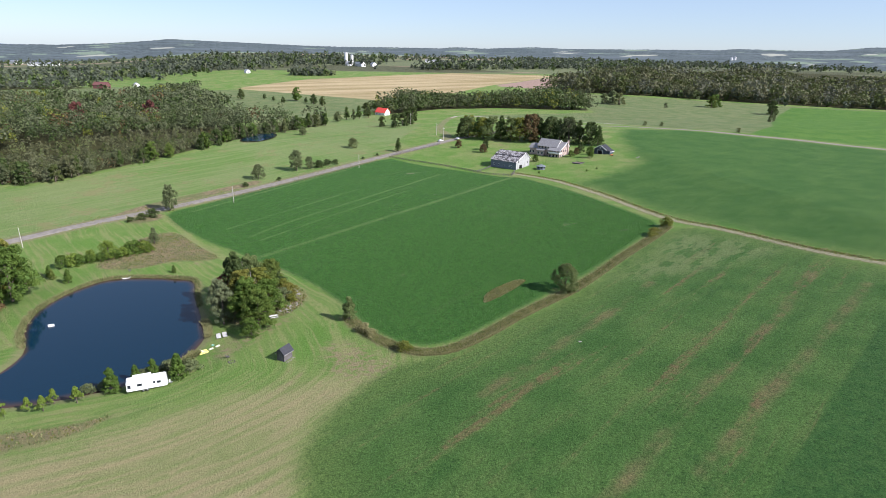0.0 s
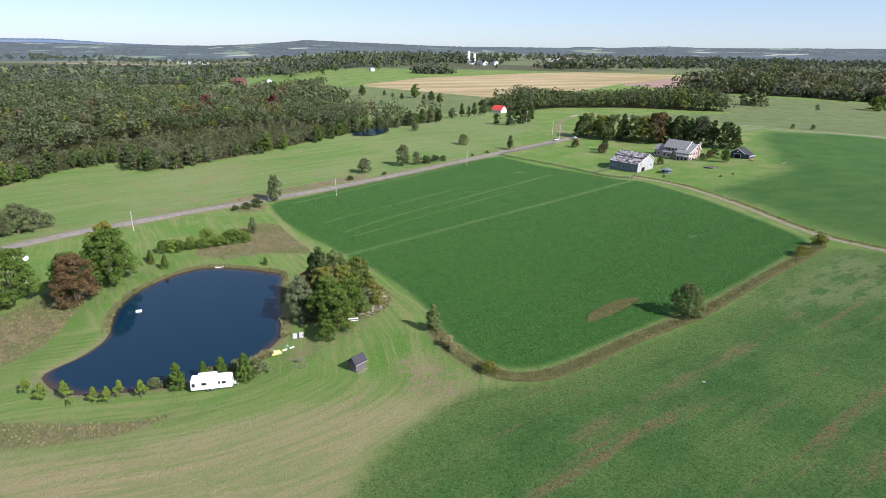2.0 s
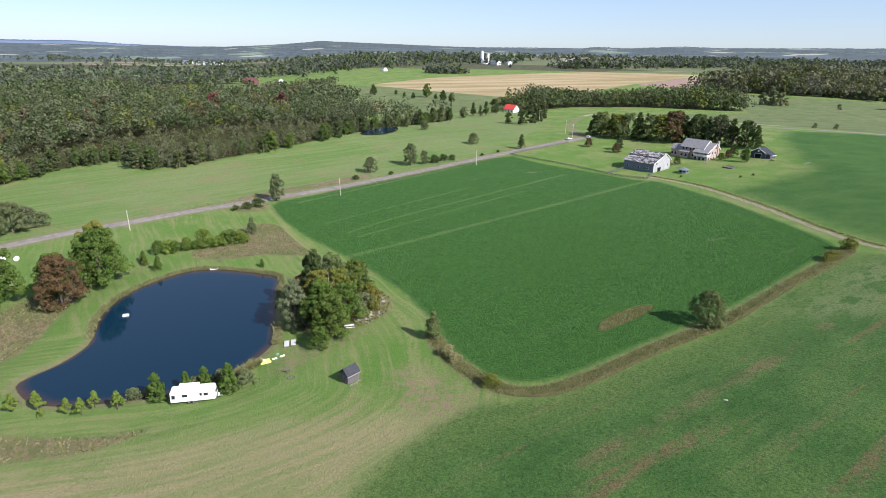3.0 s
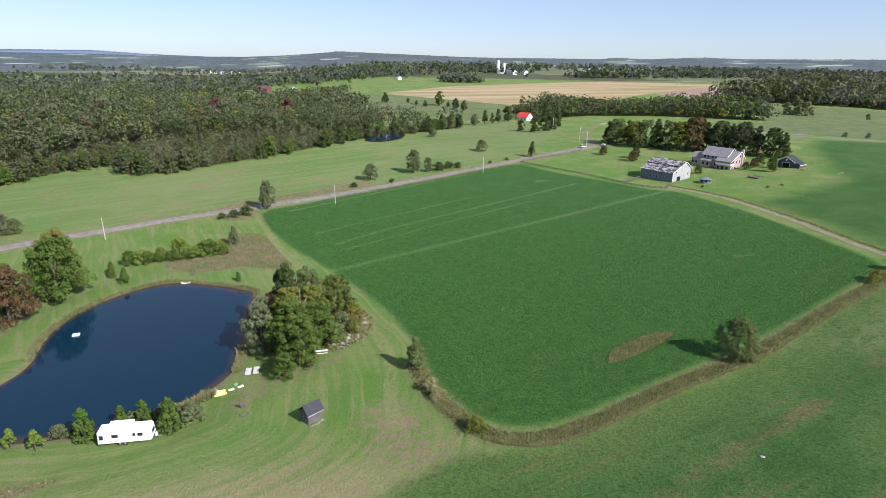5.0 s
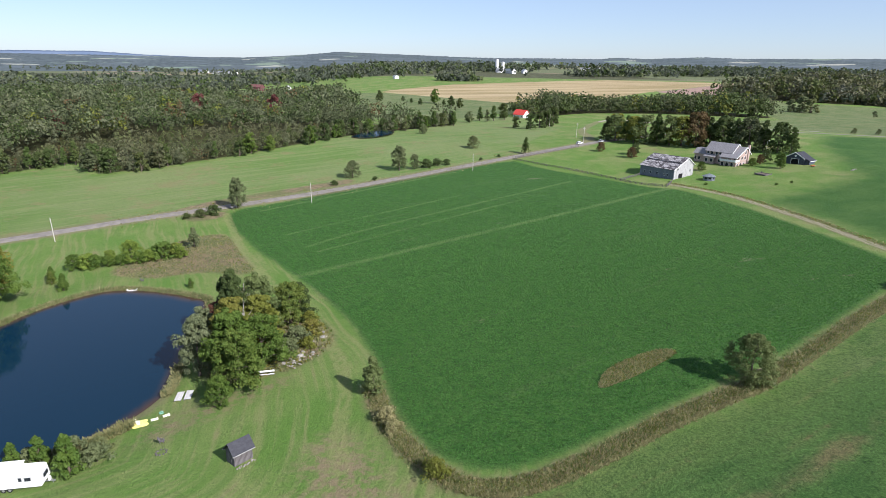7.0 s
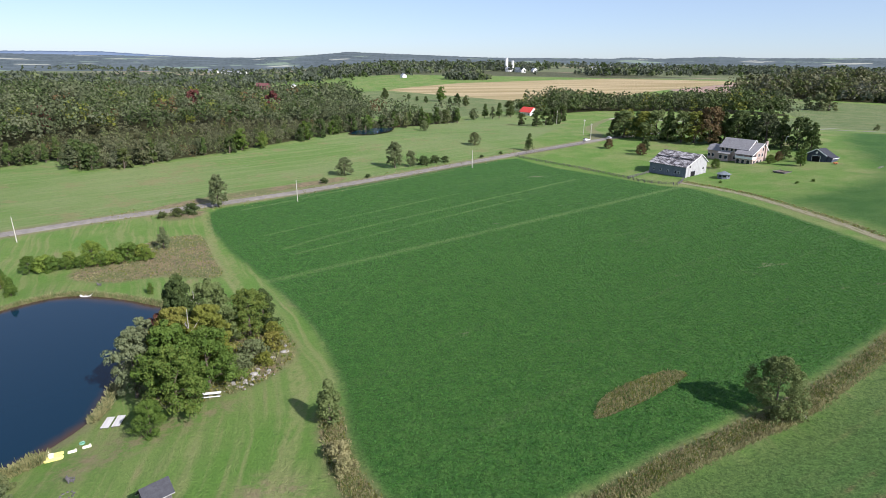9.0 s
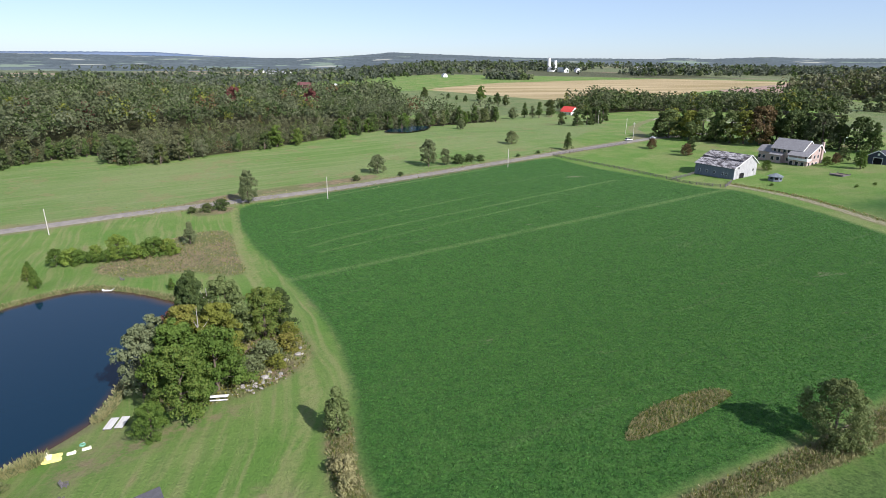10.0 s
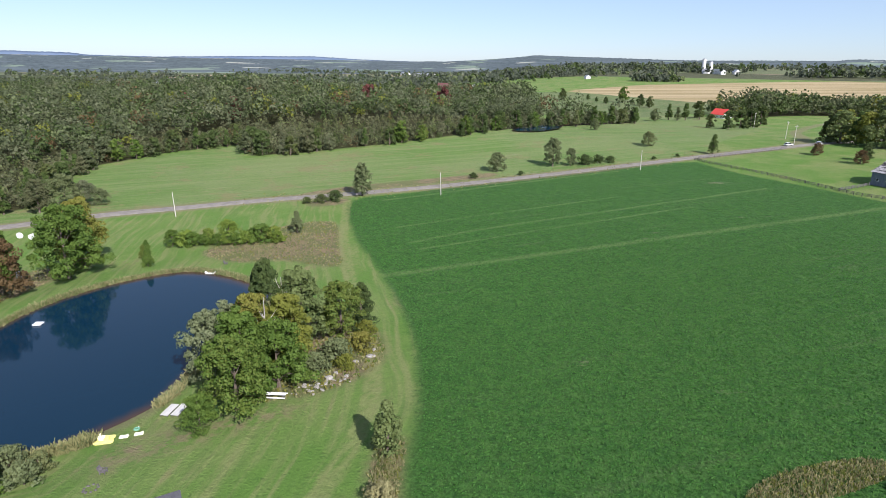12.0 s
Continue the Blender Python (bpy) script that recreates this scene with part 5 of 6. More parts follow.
def garage():
    ob = thing("garage", pose(174.6, 334.6, gz(177, 340) - 0.3, 0, 0, 40), "dark blue garage with white trim and open door", "garage")
    # ridge along x; the gable with the doorway looks along -x
    def turn(bm, W):
        bmesh.ops.rotate(bm, verts=bm.verts, matrix=Matrix.Rotation(radians(-90), 3, "Z"))
        bmesh.ops.translate(bm, verts=bm.verts, vec=(0, W, 0))
        return bm
    W, L, e, r = 8.2, 7.2, 3.0, 5.4
    part("wall", turn(prism([(0, -0.4), (W, -0.4), (W, e), (W / 2, r - 0.15), (0, e)], 0, L), W), M_NAVY, ob)
    part("roof", turn(slab(-0.6, e - 0.3, W / 2, r, -0.6, L + 0.4), W), M_SLATE, ob)
    part("roof", turn(slab(W + 0.6, e - 0.3, W / 2, r, -0.6, L + 0.4), W), M_SLATE, ob)
    for x0 in (-0.6, W + 0.6):
        part("barge_board", turn(slab(x0, e - 0.4, W / 2, r - 0.05, -0.7, -0.58, 0.32), W), M_TRIM, ob, "white barge board")
    # no real opening: a near-black panel gives the doorway its shade
    part("doorway", boxed(-0.05, 2.4, -0.3, 0.3, 5.8, 2.4), M_DARK, ob, "near-black panel painted as a shaded doorway")
    for y in (2.25, 5.8):
        part("door_trim", boxed(-0.1, y, -0.3, 0.0, y + 0.15, 2.5), M_TRIM, ob)
    part("door_trim", boxed(-0.1, 2.25, 2.4, 0.0, 5.95, 2.6), M_TRIM, ob)
    bm = bmesh.new()
    disc(bm, Matrix.Translation((-0.05, W / 2, 3.9)) @ Matrix.Rotation(radians(90), 4, "Y"), 0.5, 0.5, 0.1)
    part("round_vent", bm, M_TRIM, ob)
    part("lean_to_wall", boxed(0.8, -2.3, -0.4, L - 0.5, -0.02, 2.2), M_NAVY, ob)
    bm = slab(W + 2.7, 1.9, W + 0.2, 2.9, 0.4, L)
    part("lean_to_roof", turn(bm, W), M_SLATE, ob)
    part("lean_to_trim", boxed(0.35, -2.82, 1.72, L + 0.05, -2.72, 1.95), M_TRIM, ob)


def gazebo():
    ob = thing("gazebo", pose(122.4, 309.6, gz(122.4, 309.6) - 0.1, 0, 0, 12), "small octagonal garden pavilion with blue-grey roof", "gazebo")
    bm = bmesh.new()
    disc(bm, Matrix.Translation((0, 0, 0.95)), 2.5, 2.5, 1.9, 8)
    part("wall", bm, M_GREYPAINT_SHADE, ob)
    bm = bmesh.new()
    disc(bm, Matrix.Translation((0, 0, 2.5)), 3.1, 0.15, 1.2, 8)
    part("roof", bm, M_BLUEGREEN, ob)
    for k in range(8):
        a = radians(22.5 + 45 * k)
        bm = boxed(-0.55, -0.03, 0.8, 0.55, 0.03, 1.6)
        bmesh.ops.transform(bm, matrix=Matrix.Translation((2.32 * math.cos(a), 2.32 * math.sin(a), 0)) @ Matrix.Rotation(a + math.pi / 2, 4, "Z"), verts=bm.verts)
        part("screen", bm, M_DARK if k % 2 else M_GLASS, ob)


def far_house(name, x, y, turn, L, W, e, r, wall, roof, label, category="house", windows=3, lift=0.0):
    ob = thing(name, pose(x, y, gz(x, y) - 0.5 + lift, 0, 0, turn), label, category)
    part("wall", prism([(0, 0), (W, 0), (W, e), (W / 2, r), (0, e)], 0, L), wall, ob)
    part("roof", slab(-0.5, e - 0.3, W / 2, r + 0.1, -0.5, L + 0.5, 0.25), roof, ob)
    part("roof", slab(W + 0.5, e - 0.3, W / 2, r + 0.1, -0.5, L + 0.5, 0.25), roof, ob)
    for k in range(windows):
        yy = L * (k + 0.5) / windows
        window(ob, -0.02, yy - 0.6, 1.2, 0.0, yy + 0.6, 2.5, (-1, 0))
    window(ob, W / 2 - 0.6, -0.02, 1.2, W / 2 + 0.6, 0.0, 2.6, (0, -1))
    return ob


def silo(x, y, r, h, group="silos of the far farm"):
    ob = thing("silo", pose(x, y, gz(x, y) - 0.5), "tall pale concrete silo with domed cap", "silo", group)
    bm = bmesh.new()
    disc(bm, Matrix.Translation((0, 0, h / 2)), r, r, h, 20)
    part("shaft", bm, M_CONCRETE, ob)
    bm = bmesh.new()
    bmesh.ops.create_uvsphere(bm, u_segments=20, v_segments=8, radius=r, matrix=Matrix.Translation((0, 0, h)) @ Matrix.Diagonal((1, 1, 0.6, 1)))
    part("cap", bm, M_METAL, ob)


camper()
shed()
barn()
house()
garage()
gazebo()
far_house("farmhouse", 60, 655, 48, 13, 10, 3.6, 8.0, M_TRIM, M_REDROOF, "white farmhouse with a bright red roof")
far_house("red_barn", -349, 1050, 75, 22, 13, 6, 10, M_REDWALL, M_REDWALL, "long dark red barn at the wood's edge", "barn", 0, 3)
far_house("farm_shed", -314, 1074, 20, 12, 9, 4, 7, M_TRIM, M_METAL, "small white farm shed by the red barn", "shed", 1, 3)
far_house("farmhouse", -168, 1350, 30, 12, 9, 5, 8.5, M_TRIM, M_METAL, "white farmhouse across the tan field")
far_house("dairy_barn", 87, 1620, 40, 30, 14, 7, 12, M_TRIM, M_BLUEGREEN, "white dairy barn with blue-green roof", "barn")
far_house("farmhouse", 116, 1632, 20, 16, 12, 6, 11, M_TRIM, M_METAL, "white farmhouse beside the silos")
far_house("farmhouse", 60, 1650, 70, 14, 12, 6, 11, M_TRIM, M_METAL, "white farmhouse beside the silos")
far_house("poultry_barn", 381, 2000, 78, 70, 14, 5, 9, M_TRIM, M_METAL, "very long low white barn far away", "barn", 6)
far_house("farm_shed", -900, 2300, 80, 90, 30, 8, 12, M_TRIM, M_METAL, "long pale farm sheds in the distance", "shed", 4)
far_house("farm_shed", -1080, 2450, 60, 60, 25, 8, 12, M_TRIM, M_METAL, "long pale farm sheds in the distance", "shed", 4)
far_house("farmhouse", -690, 765, 60, 10, 8, 10, 14, M_TRIM, M_METAL, "white house half hidden in the woods")
silo(50, 1700, 4.5, 30)
silo(66, 1706, 4.0, 24)
silo(1880, 2690, 6, 26)
silo(1905, 2700, 6, 30)


# ---- poles, fences and small things ----
def utility_pole(x, y, h, lean=0.0, arm=True):
    ob = thing("utility_pole", pose(x, y, gz(x, y) - 0.3, 0, lean, R.random() * 20 + 30), "pale wooden utility pole beside the road", "pole", "poles along the road")
    bm = bmesh.new()
    tube(bm, [(0, 0, 0), (0, 0, h)], [0.14, 0.10], 10)
    part("post", bm, M_POLE, ob)
    if arm:
        part("crossarm", boxed(-0.9, -0.06, h - 0.9, 0.9, 0.06, h - 0.76), M_POLE, ob)
        for k in (-0.8, 0, 0.8):
            bm = bmesh.new()
            disc(bm, Matrix.Translation((k, 0, h - 0.62)), 0.07, 0.05, 0.24, 8)
            part("insulator", bm, M_METAL, ob)


for x, y, h, lean in ((-121.3, 219.2, 8.6, -2.0), (-49.1, 275.2, 8.8, -1.5), (16.2, 340.6, 8.8, 0), (82.9, 417.5, 10, 0), (82.9, 449, 10, 2), (75.8, 553, 11, 0), (-188, 160, 8.8, 0), (130, 470, 9, 0)):
    utility_pole(x, y, h, lean, y > 400)


def rail_fence(line, gap=3.0):
    line = spline(line, step=3)
    d = np.r_[0, np.cumsum(np.linalg.norm(np.diff(line, axis=0), axis=1))]
    s = np.arange(0, d[-1], gap)
    px, py = np.interp(s, d, line[:, 0]), np.interp(s, d, line[:, 1])
    ob = thing("rail_fence", pose(px[0], py[0], 0), "weathered grey split-rail fence along the field", "fence")
    post = linked("post", *plank_data(0.16, 0.08), [M_OLDWOOD])
    rail = linked("rail", *plank_data(0.12, 0.06), [M_OLDWOOD])
    z = ground_z(px, py)
    for i in range(len(s)):
        p = new("post", post)
        p.parent = ob
        p.matrix_basis = Matrix.Translation((px[i] - px[0], py[i] - py[0], z[i] - 0.2)) @ Matrix.Diagonal((1, 1, 1.45, 1))
        if i:
            a, b = Vector((px[i - 1] - px[0], py[i - 1] - py[0], z[i - 1])), Vector((px[i] - px[0], py[i] - py[0], z[i]))
            for k in (0.35, 0.7, 1.05):
                q = new("rail", rail)
                q.parent = ob
                m = (b - a).to_track_quat("Z", "Y").to_matrix().to_4x4()
                q.matrix_basis = Matrix.Translation(a + Vector((0, 0, k + 0.05 * (i % 2)))) @ m @ Matrix.Diagonal((1, 1, (b - a).length * 1.04, 1))


rail_fence([(37.5, 367.5), (49, 355.4), (62.3, 341.9), (74.2, 327.3), (83.9, 313.6), (90, 305), (100.5, 298.5)])
rail_fence([(39, 371), (58.1, 387), (80, 405.5)])
rail_fence([(84.5, 314), (92, 321), (97, 326)])
rail_fence([(101, 298.5), (104.5, 305), (107, 311)])


def dock(x, y, turn):
    ob = thing("dock_section", pose(x, y, gz(x, y) + 0.12, 0, 0, turn), "grey slatted dock section laid on grass", "dock", "dock sections by the pond")
    slat = linked("slat", *plank_data(0.2, 0.6), [M_DOCK])
    for k in range(14):
        p = new("slat", slat)
        p.parent = ob
        p.matrix_basis = Matrix.Translation((k * 0.225, 0, 0.12)) @ Matrix.Diagonal((1, 1, 0.05, 1))
    for y in (-0.5, 0.5):
        part("beam", boxed(-0.1, y - 0.05, -0.1, 3.05, y + 0.05, 0.115), M_OLDWOOD, ob)


dock(-33.2, 126.9, 104)
dock(-31.6, 127.3, 104)


def bench(x, y, turn):
    ob = thing("picnic_table", pose(x, y, gz(x, y), 0, 0, turn), "white painted picnic table at the grove's edge", "table")
    for k in (-0.24, 0.0, 0.24):
        part("top_board", boxed(-1.5, k - 0.11, 0.72, 1.5, k + 0.11, 0.77), M_TRIM, ob)
    for k in (-0.72, 0.72):
        part("seat", boxed(-1.5, k - 0.14, 0.42, 1.5, k + 0.14, 0.47), M_TRIM, ob)
    for x0 in (-1.05, 1.05):
        part("crossbar", boxed(x0 - 0.04, -0.8, 0.34, x0 + 0.04, 0.8, 0.415), M_OLDWOOD, ob)
        for k in (-1, 1):
            part("leg", prism([(0, 0), (0.09, 0), (0.09, 0.72), (0, 0.72)], -0.04, 0.04), M_OLDWOOD, ob).matrix_basis = Matrix.Translation((x0, k * 0.4, 0)) @ Matrix.Rotation(radians(90), 4, "Z")


bench(-19.4, 135.2, 18)


def pedal_boat():
    ob = thing("pedal_boat", pose(-36.0, 119.2, gz(-36, 119.2) + 0.02, 0, 0, 35), "yellow plastic pedal boat pulled onto the shore", "boat")
    for y in (-0.55, 0.55):
        bm = prism([(-1.1, 0.0), (1.0, 0.0), (1.3, 0.3), (1.1, 0.42), (-1.2, 0.42), (-1.3, 0.2)], y - 0.28, y + 0.28)
        bmesh.ops.bevel(bm, geom=bm.edges[:], offset=0.06, segments=2, affect="EDGES")
        part("hull", bm, M_YELLOW, ob)
    part("deck", boxed(-0.9, -0.5, 0.36, 0.6, 0.5, 0.46, bevel=0.03), M_YELLOW, ob)
    for y in (-0.35, 0.35):
        part("seat", prism([(-0.5, 0.46), (0.0, 0.46), (0.0, 0.6), (-0.35, 0.62), (-0.55, 1.0), (-0.65, 1.0)], y - 0.24, y + 0.24), M_CREAM, ob)


def lounger(x, y, turn):
    ob = thing("pool_float", pose(x, y, gz(x, y) + 0.01, 0, 0, turn), "cream inflatable float lying on the grass", "float", "floats on the shore")
    part("mat", boxed(-0.6, -0.36, 0, 0.6, 0.36, 0.2, bevel=0.08), M_CREAM, ob)
    part("pillow", boxed(0.3, -0.33, 0.18, 0.58, 0.33, 0.32, bevel=0.06), M_CREAM, ob)


pedal_boat()
lounger(-34.3, 120.8, 35)
lounger(-32.8, 122.0, 38)
ring = thing("swim_ring", pose(-34.2, 122.9, gz(-34.2, 122.9) + 0.02), "dull green round swim ring by the water", "float", "floats on the shore")
bm = bmesh.new()
tube(bm, [(0.32 * math.cos(a), 0.32 * math.sin(a), 0.12) for a in np.linspace(0, 2 * math.pi, 17)], [0.13] * 17, 8)
part("tube", bm, M_TEAL, ring)
part("handle", boxed(-0.10, 0.28, 0.22, 0.10, 0.36, 0.29), M_TRIM, ring)
raft = thing("swim_raft", pose(-82, 143, 0.0, 0, 0, 25), "small white square swim raft afloat", "raft")
part("deck", boxed(-0.8, -0.8, 0.12, 0.8, 0.8, 0.3, bevel=0.03), M_TRIM, raft)
for y in (-0.7, 0.7):
    part("float", boxed(-0.78, y * 0.8 - 0.2, -0.2, 0.78, y * 0.8 + 0.2, 0.12, bevel=0.05), M_METAL, raft)
boat = thing("row_boat", pose(-72.6, 180.6, 0.05, 0, 0, 20), "small white boat at the pond's edge", "boat")
bm = prism([(-1.3, 0.35), (-1.0, 0.0), (0.9, 0.0), (1.5, 0.45), (1.3, 0.45), (0.8, 0.12), (-0.95, 0.12), (-1.2, 0.4)], -0.5, 0.5)
part("hull", bm, M_WHITE, boat)
part("seat", boxed(-0.2, -0.5, 0.24, 0.15, 0.5, 0.3), M_POLE, boat)


def stone(x, y, s, group, mat=None):
    rng = np.random.default_rng(int(abs(x * 91 + y * 37) * 10))
    bm = bmesh.new()
    bmesh.ops.create_icosphere(bm, subdivisions=2, radius=0.5)
    for v in bm.verts:
        v.co *= 1 + 0.22 * noise.noise(v.co * 2.2 + Vector((x, y, 0)))
    bmesh.ops.scale(bm, vec=(s * (0.9 + rng.random() * 0.7), s * (0.7 + 0.4 * rng.random()), s * 0.55), verts=bm.verts)
    me = bpy.data.meshes.new("stone")
    bm.to_mesh(me)
    bm.free()
    me.materials.append(mat or M_STONE)
    ob = new("stone", me)
    ob.matrix_world = pose(x, y, gz(x, y) + s * 0.12, 0, 0, rng.random() * 360)
    return tagged(ob, "sooty stone of a small fire ring" if mat else "pale field stone lying in dry weeds", "stone", group)


for k in range(46):
    t = R.random()
    stone(-18.5 + 5.5 * t + R.normal() * 1.0, 136.6 + 7.5 * t + R.normal() * 0.9, 0.25 + 0.65 * R.random() ** 2, "stones below the grove")
for x, y, s in ((-12.5, 152, 1.1), (-14, 149.5, 1.0), (-13.2, 154.5, 0.9), (-15, 143, 1.3), (72.3, 129, 0.9), (59.8, 96.6, 0.6)):
    stone(x, y, s, "single stones")
for k in range(9):
    a = k * 0.7
    stone(-27.4 + 0.8 * math.cos(a), 110.2 + 0.8 * math.sin(a), 0.36, "fire ring", M_DARKSTONE)
for k in range(14):
    q = R.random() * 3.0
    stone(-13.95 + 0.62 * q + 0.5 * R.random(), 106.45 + 0.79 * q - 0.4 * R.random(), 0.2 + 0.2 * R.random(), "stones at the shed's foot")


def stump_seat(x, y):
    ob = thing("wooden_chair", pose(x, y, gz(x, y), 0, 0, 200), "weathered low wooden garden chair on grass", "chair")
    part("seat", boxed(-0.35, -0.3, 0.3, 0.35, 0.35, 0.36), M_OLDWOOD, ob)
    part("backrest", prism([(0.28, 0.34), (0.36, 0.34), (0.62, 1.0), (0.54, 1.0)], -0.3, 0.35), M_OLDWOOD, ob)
    for k in (-0.3, 0.3):
        part("armrest", boxed(-0.4, k - 0.06, 0.55, 0.4, k + 0.06, 0.6), M_OLDWOOD, ob)
        for x0 in (-0.33, 0.25):
            part("leg", boxed(x0, k - 0.04, 0, x0 + 0.08, k + 0.04, 0.55), M_OLDWOOD, ob)


stump_seat(-28.8, 113.1)
stump_seat(-72.9, 186.6)


def bale(x, y, turn):
    ob = thing("hay_bale", pose(x, y, gz(x, y), 0, 0, turn), "round hay bale wrapped in white plastic", "bale", "wrapped hay bales")
    bm = bmesh.new()
    disc(bm, Matrix.Translation((0, 0, 0.75)) @ Matrix.Rotation(radians(90), 4, "X"), 0.8, 0.8, 1.3, 24)
    bmesh.ops.bevel(bm, geom=[e for e in bm.edges if len(e.link_faces) == 2 and e.calc_face_angle() > 1.0], offset=0.12, segments=2, affect="EDGES")
    part("wrap", bm, M_BALE, ob)


for x, y, a in ((-142.8, 185.2, 20), (-147.3, 184.6, 70), (-113, 160, 30), (-114.5, 161.5, 60)):
    bale(x, y, a)


def car(x, y, turn, paint, label):
    ob = thing("car", pose(x, y, gz(x, y) + 0.2, 0, 0, turn), label, "car")
    body = prism([(-2.2, 0.35), (2.2, 0.35), (2.25, 0.8), (1.2, 0.95), (-2.2, 1.0)], -0.88, 0.88)
    bmesh.ops.bevel(body, geom=body.edges[:], offset=0.07, segments=2, affect="EDGES")
    part("body", body, paint, ob)
    part("cabin", prism([(-1.9, 0.95), (1.0, 0.92), (0.4, 1.5), (-1.5, 1.52)], -0.78, 0.78), M_GLASS, ob)
    part("roof", boxed(-1.5, -0.74, 1.5, 0.4, 0.74, 1.56, bevel=0.02), paint, ob)
    for x0 in (-1.4, 1.4):
        for y0 in (-0.82, 0.82):
            bm = bmesh.new()
            disc(bm, Matrix.Translation((x0, y0, 0.32)) @ Matrix.Rotation(radians(90), 4, "X"), 0.33, 0.33, 0.22)
            wheel = part("wheel", bm, M_RUBBER, ob)
            bm = bmesh.new()
            disc(bm, Matrix.Translation((x0, y0, 0.32)) @ Matrix.Rotation(radians(90), 4, "X"), 0.18, 0.18, 0.24)
            part("rim", bm, M_METAL, wheel)


car(80.0, 413.2, 40, M_WHITE, "white car standing on the country road")
car(94, 419, 60, M_SILVER, "silver car parked by the windbreak")


def planter():
    ob = thing("raised_garden_bed", pose(148.8, 316.8, gz(148.8, 316.8), 0, 0, 35), "square timber garden bed with corner posts", "planter")
    for a in (-2.6, 2.4):
        part("side", boxed(a, -2.6, 0, a + 0.2, 2.6, 0.5), M_OLDWOOD, ob)
        part("side", boxed(-2.4, a, 0, 2.4, a + 0.2, 0.5), M_OLDWOOD, ob)
        for b in (-2.6, 2.4):
            part("post", boxed(a - 0.02, b - 0.02, 0.0, a + 0.22, b + 0.22, 0.9), M_OLDWOOD, ob)
    part("soil", boxed(-2.4, -2.4, 0, 2.4, 2.4, 0.3), M_BARK, ob)


planter()
cart = thing("garden_cart", pose(176.3, 329.2, gz(176.3, 329.2), 0, 0, 20), "small orange garden cart on the lawn", "cart")
part("tray", boxed(-0.9, -0.5, 0.35, 0.9, 0.5, 0.75, bevel=0.04), M_ORANGE, cart)
for y in (-0.55, 0.55):
    bm = bmesh.new()
    disc(bm, Matrix.Translation((0, y, 0.3)) @ Matrix.Rotation(radians(90), 4, "X"), 0.3, 0.3, 0.12)
    part("wheel", bm, M_RUBBER, cart)
part("handle", boxed(0.9, -0.04, 0.5, 1.9, 0.04, 0.56), M_METAL, cart)
for x, y, s in ((188, 317, 1.2), (189.5, 318, 0.9), (186.8, 316, 0.8)):
    stone(x, y, s, "stones on the lawn")
lamp = thing("yard_lamp", pose(168.5, 362, gz(168.5, 362), 0, 0, 0), "tall yard lamp on a thin pole", "lamp")
bm = bmesh.new()
tube(bm, [(0, 0, 0), (0, 0, 7.5), (0.5, -0.3, 8.0)], [0.09, 0.07, 0.05], 8)
part("post", bm, M_METAL, lamp)
part("head", boxed(0.35, -0.5, 7.9, 0.95, -0.1, 8.1, bevel=0.04), M_TRIM, lamp)


def dead_tree(x, y, h, seed):
    rng = np.random.default_rng(seed)
    ob = thing("dead_tree", pose(x, y, gz(x, y) - 0.2), "bare bleached dead tree in the grove", "tree")
    bm = bmesh.new()
    tube(bm, [(0, 0, 0), (0.1, 0.1, h * 0.4), (0.0, 0.3, h)], [0.22, 0.16, 0.04], 7)
    part("trunk", bm, M_DEADWOOD, ob)
    for k in range(7):
        a, s = rng.random() * 6.3, 0.5 + 0.4 * rng.random()
        bm = bmesh.new()
        d = np.array([math.cos(a), math.sin(a), 0.9])
        tube(bm, [(0.05, 0.1, h * s), tuple(np.array([0, 0.1, h * s]) + d * 1.1), tuple(np.array([0, 0.1, h * s]) + d * 2.0 + [0, 0, 0.5])], [0.09, 0.06, 0.02], 5)
        part("branch", bm, M_DEADWOOD, ob)


dead_tree(-25.5, 141.2, 13.6, 3)
dead_tree(-29, 150.5, 13.5, 4)


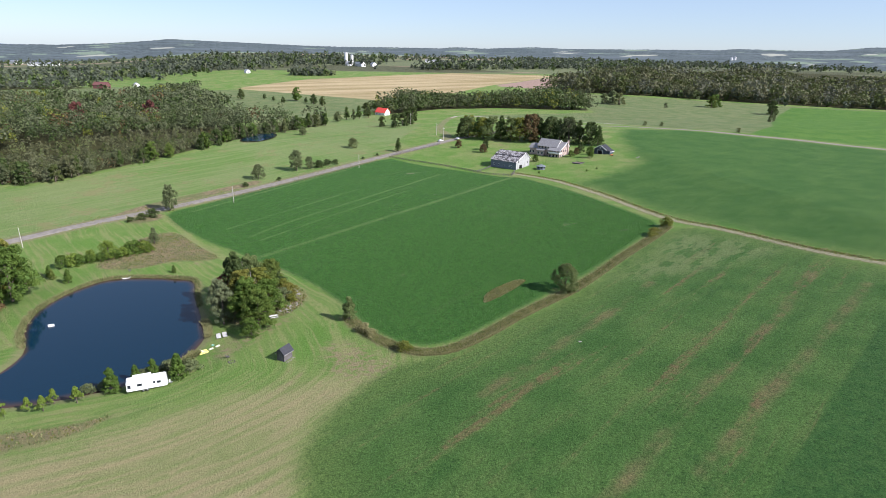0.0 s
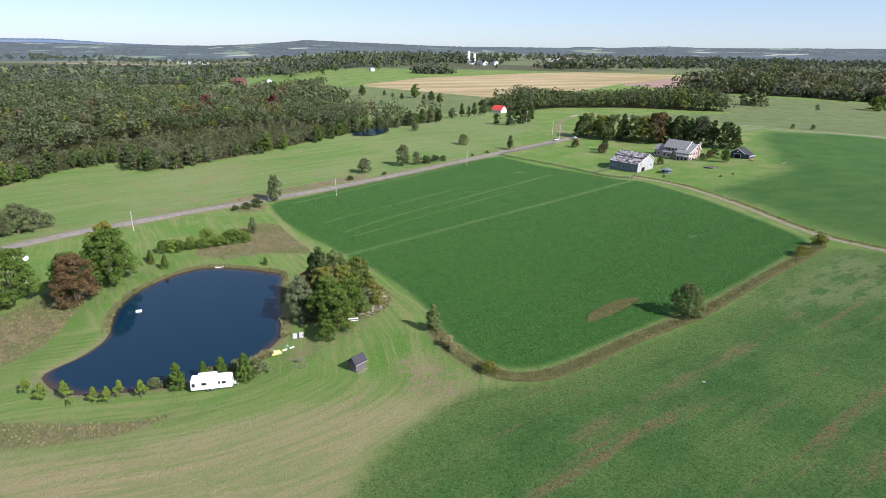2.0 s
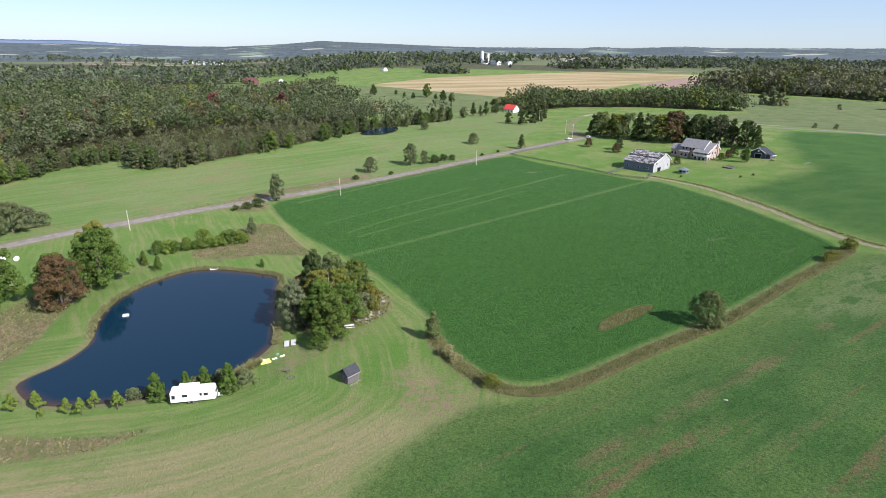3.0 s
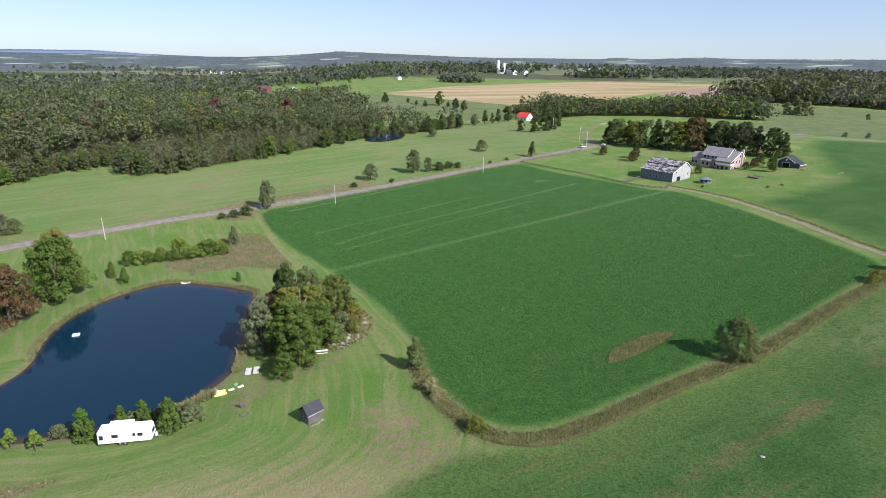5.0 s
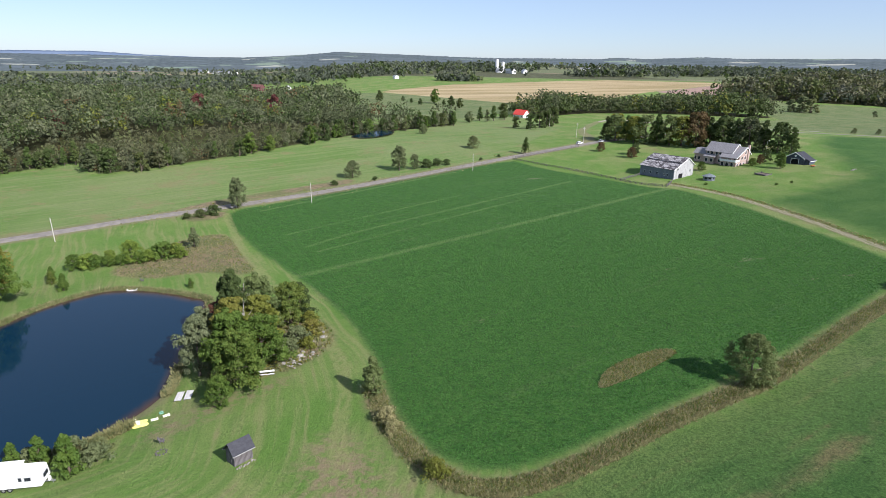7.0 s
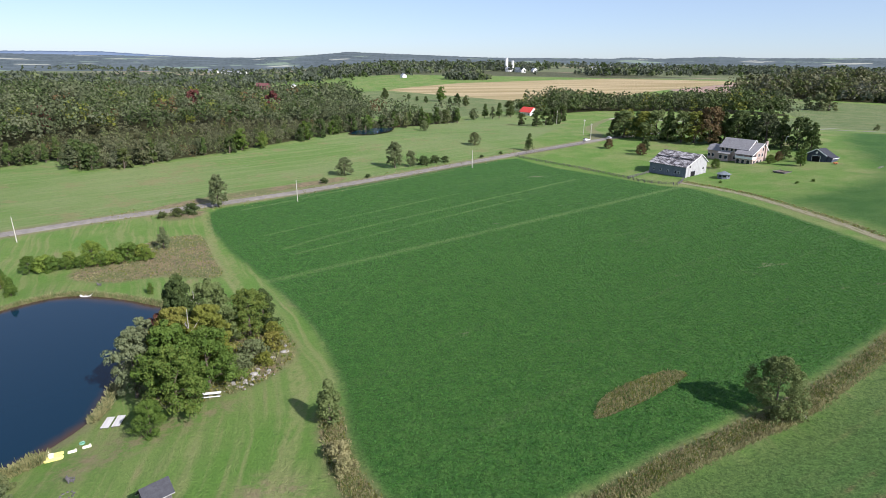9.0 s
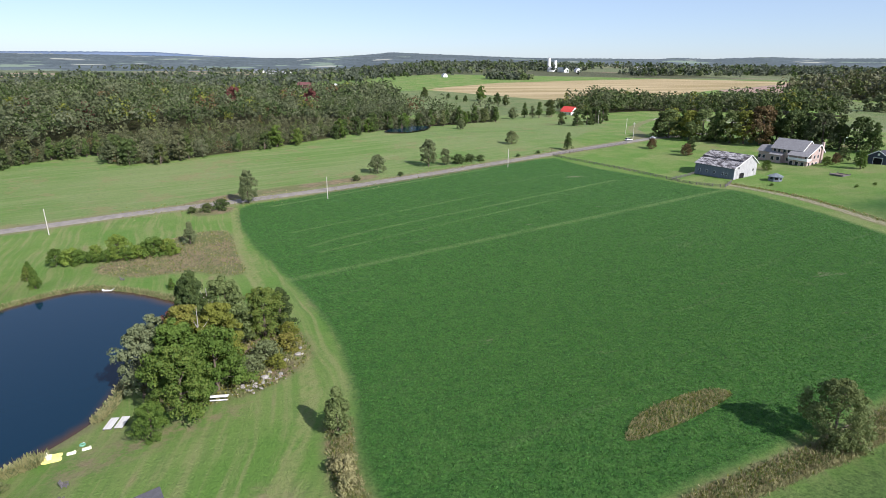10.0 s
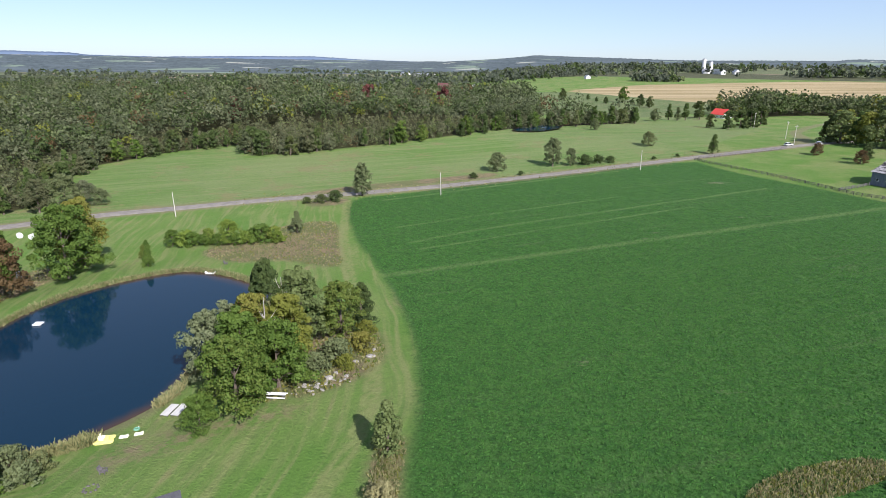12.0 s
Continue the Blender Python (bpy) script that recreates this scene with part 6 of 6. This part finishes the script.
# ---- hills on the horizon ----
h = Nodes("hazed_hills")
# woods and fields greyed and blued: distance haze is mixed into the base colour
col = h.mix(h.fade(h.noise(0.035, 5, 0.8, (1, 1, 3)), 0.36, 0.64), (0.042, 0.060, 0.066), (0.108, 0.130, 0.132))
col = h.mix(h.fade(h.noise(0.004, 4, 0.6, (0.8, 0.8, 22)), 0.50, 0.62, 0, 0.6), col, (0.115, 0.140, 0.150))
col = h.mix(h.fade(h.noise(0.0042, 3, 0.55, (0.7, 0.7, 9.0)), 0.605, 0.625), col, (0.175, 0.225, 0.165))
M_HAZED_HILL = h.done(h.mix(h.fade(h.noise(0.0050, 2, 0.5, (0.8, 0.8, 8.0)), 0.68, 0.695), col, (0.330, 0.335, 0.280)), 1.0)
h = Nodes("haze_blue_hills")
# the pale blue is aerial haze painted as surface colour
M_HAZE_BLUEHILL = h.done(h.mix(h.fade(h.noise(0.006, 4, 0.6), 0.35, 0.65), (0.125, 0.175, 0.255), (0.150, 0.200, 0.280)), 1.0)


def hills(name, profile, crest, foot, lower, label, seed, material):
    """A low wooded ridge round the horizon, by bearing and height."""
    rng = np.random.default_rng(seed)
    a = np.arange(profile[0][0], profile[-1][0], 0.12)
    top = np.interp(a, [p[0] for p in profile], [p[1] for p in profile]) - lower
    top = np.convolve(np.pad(top, 3, "edge"), np.ones(7) / 7, "valid") + rng.random(len(a)) * 3.0
    rows = []
    for f in (0, 0.25, 0.5, 0.75, 1.0, 1.06):
        r = foot + (crest - foot) * f
        x, y = 15 + r * np.sin(np.radians(a)), 20 + r * np.cos(np.radians(a))
        g = ground_z(x, y) - 3
        s = f * f * (3 - 2 * f)
        z = g + (top - g) * s if f <= 1 else top - 40
        rows.append(np.stack([x, y, z], 1))
    v = np.concatenate(rows)
    n = len(a)
    i = (np.arange(5)[:, None] * n + np.arange(n - 1)[None]).ravel()
    return tagged(new(name, linked(name, v.tolist(), np.stack([i, i + 1, i + n + 1, i + n], 1), [material], True)), label, "hills", kind="structure")


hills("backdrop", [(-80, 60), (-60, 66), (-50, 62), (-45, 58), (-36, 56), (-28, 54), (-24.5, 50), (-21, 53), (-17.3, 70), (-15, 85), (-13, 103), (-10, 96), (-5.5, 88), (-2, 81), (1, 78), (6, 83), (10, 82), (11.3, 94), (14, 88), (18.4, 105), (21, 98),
                   (26, 103), (34, 111), (35, 120), (40, 117), (42, 120), (44.5, 143), (60, 127), (80, 99)], 4550, 2700, 0, "low wooded far hills coloured grey-blue for distance haze", 31, M_HAZED_HILL)
hills("far_backdrop", [(-85, 80), (-62, 88), (-56, 88), (-54, 85), (-51.5, 82), (-50, 68), (-45, 62), (-41, 70), (-36.7, 75), (-32.4, 78), (-29, 62), (-25, 52), (-20, 45)], 4780, 4300, 0, "far mountains coloured pale blue for distance haze", 32, M_HAZE_BLUEHILL)
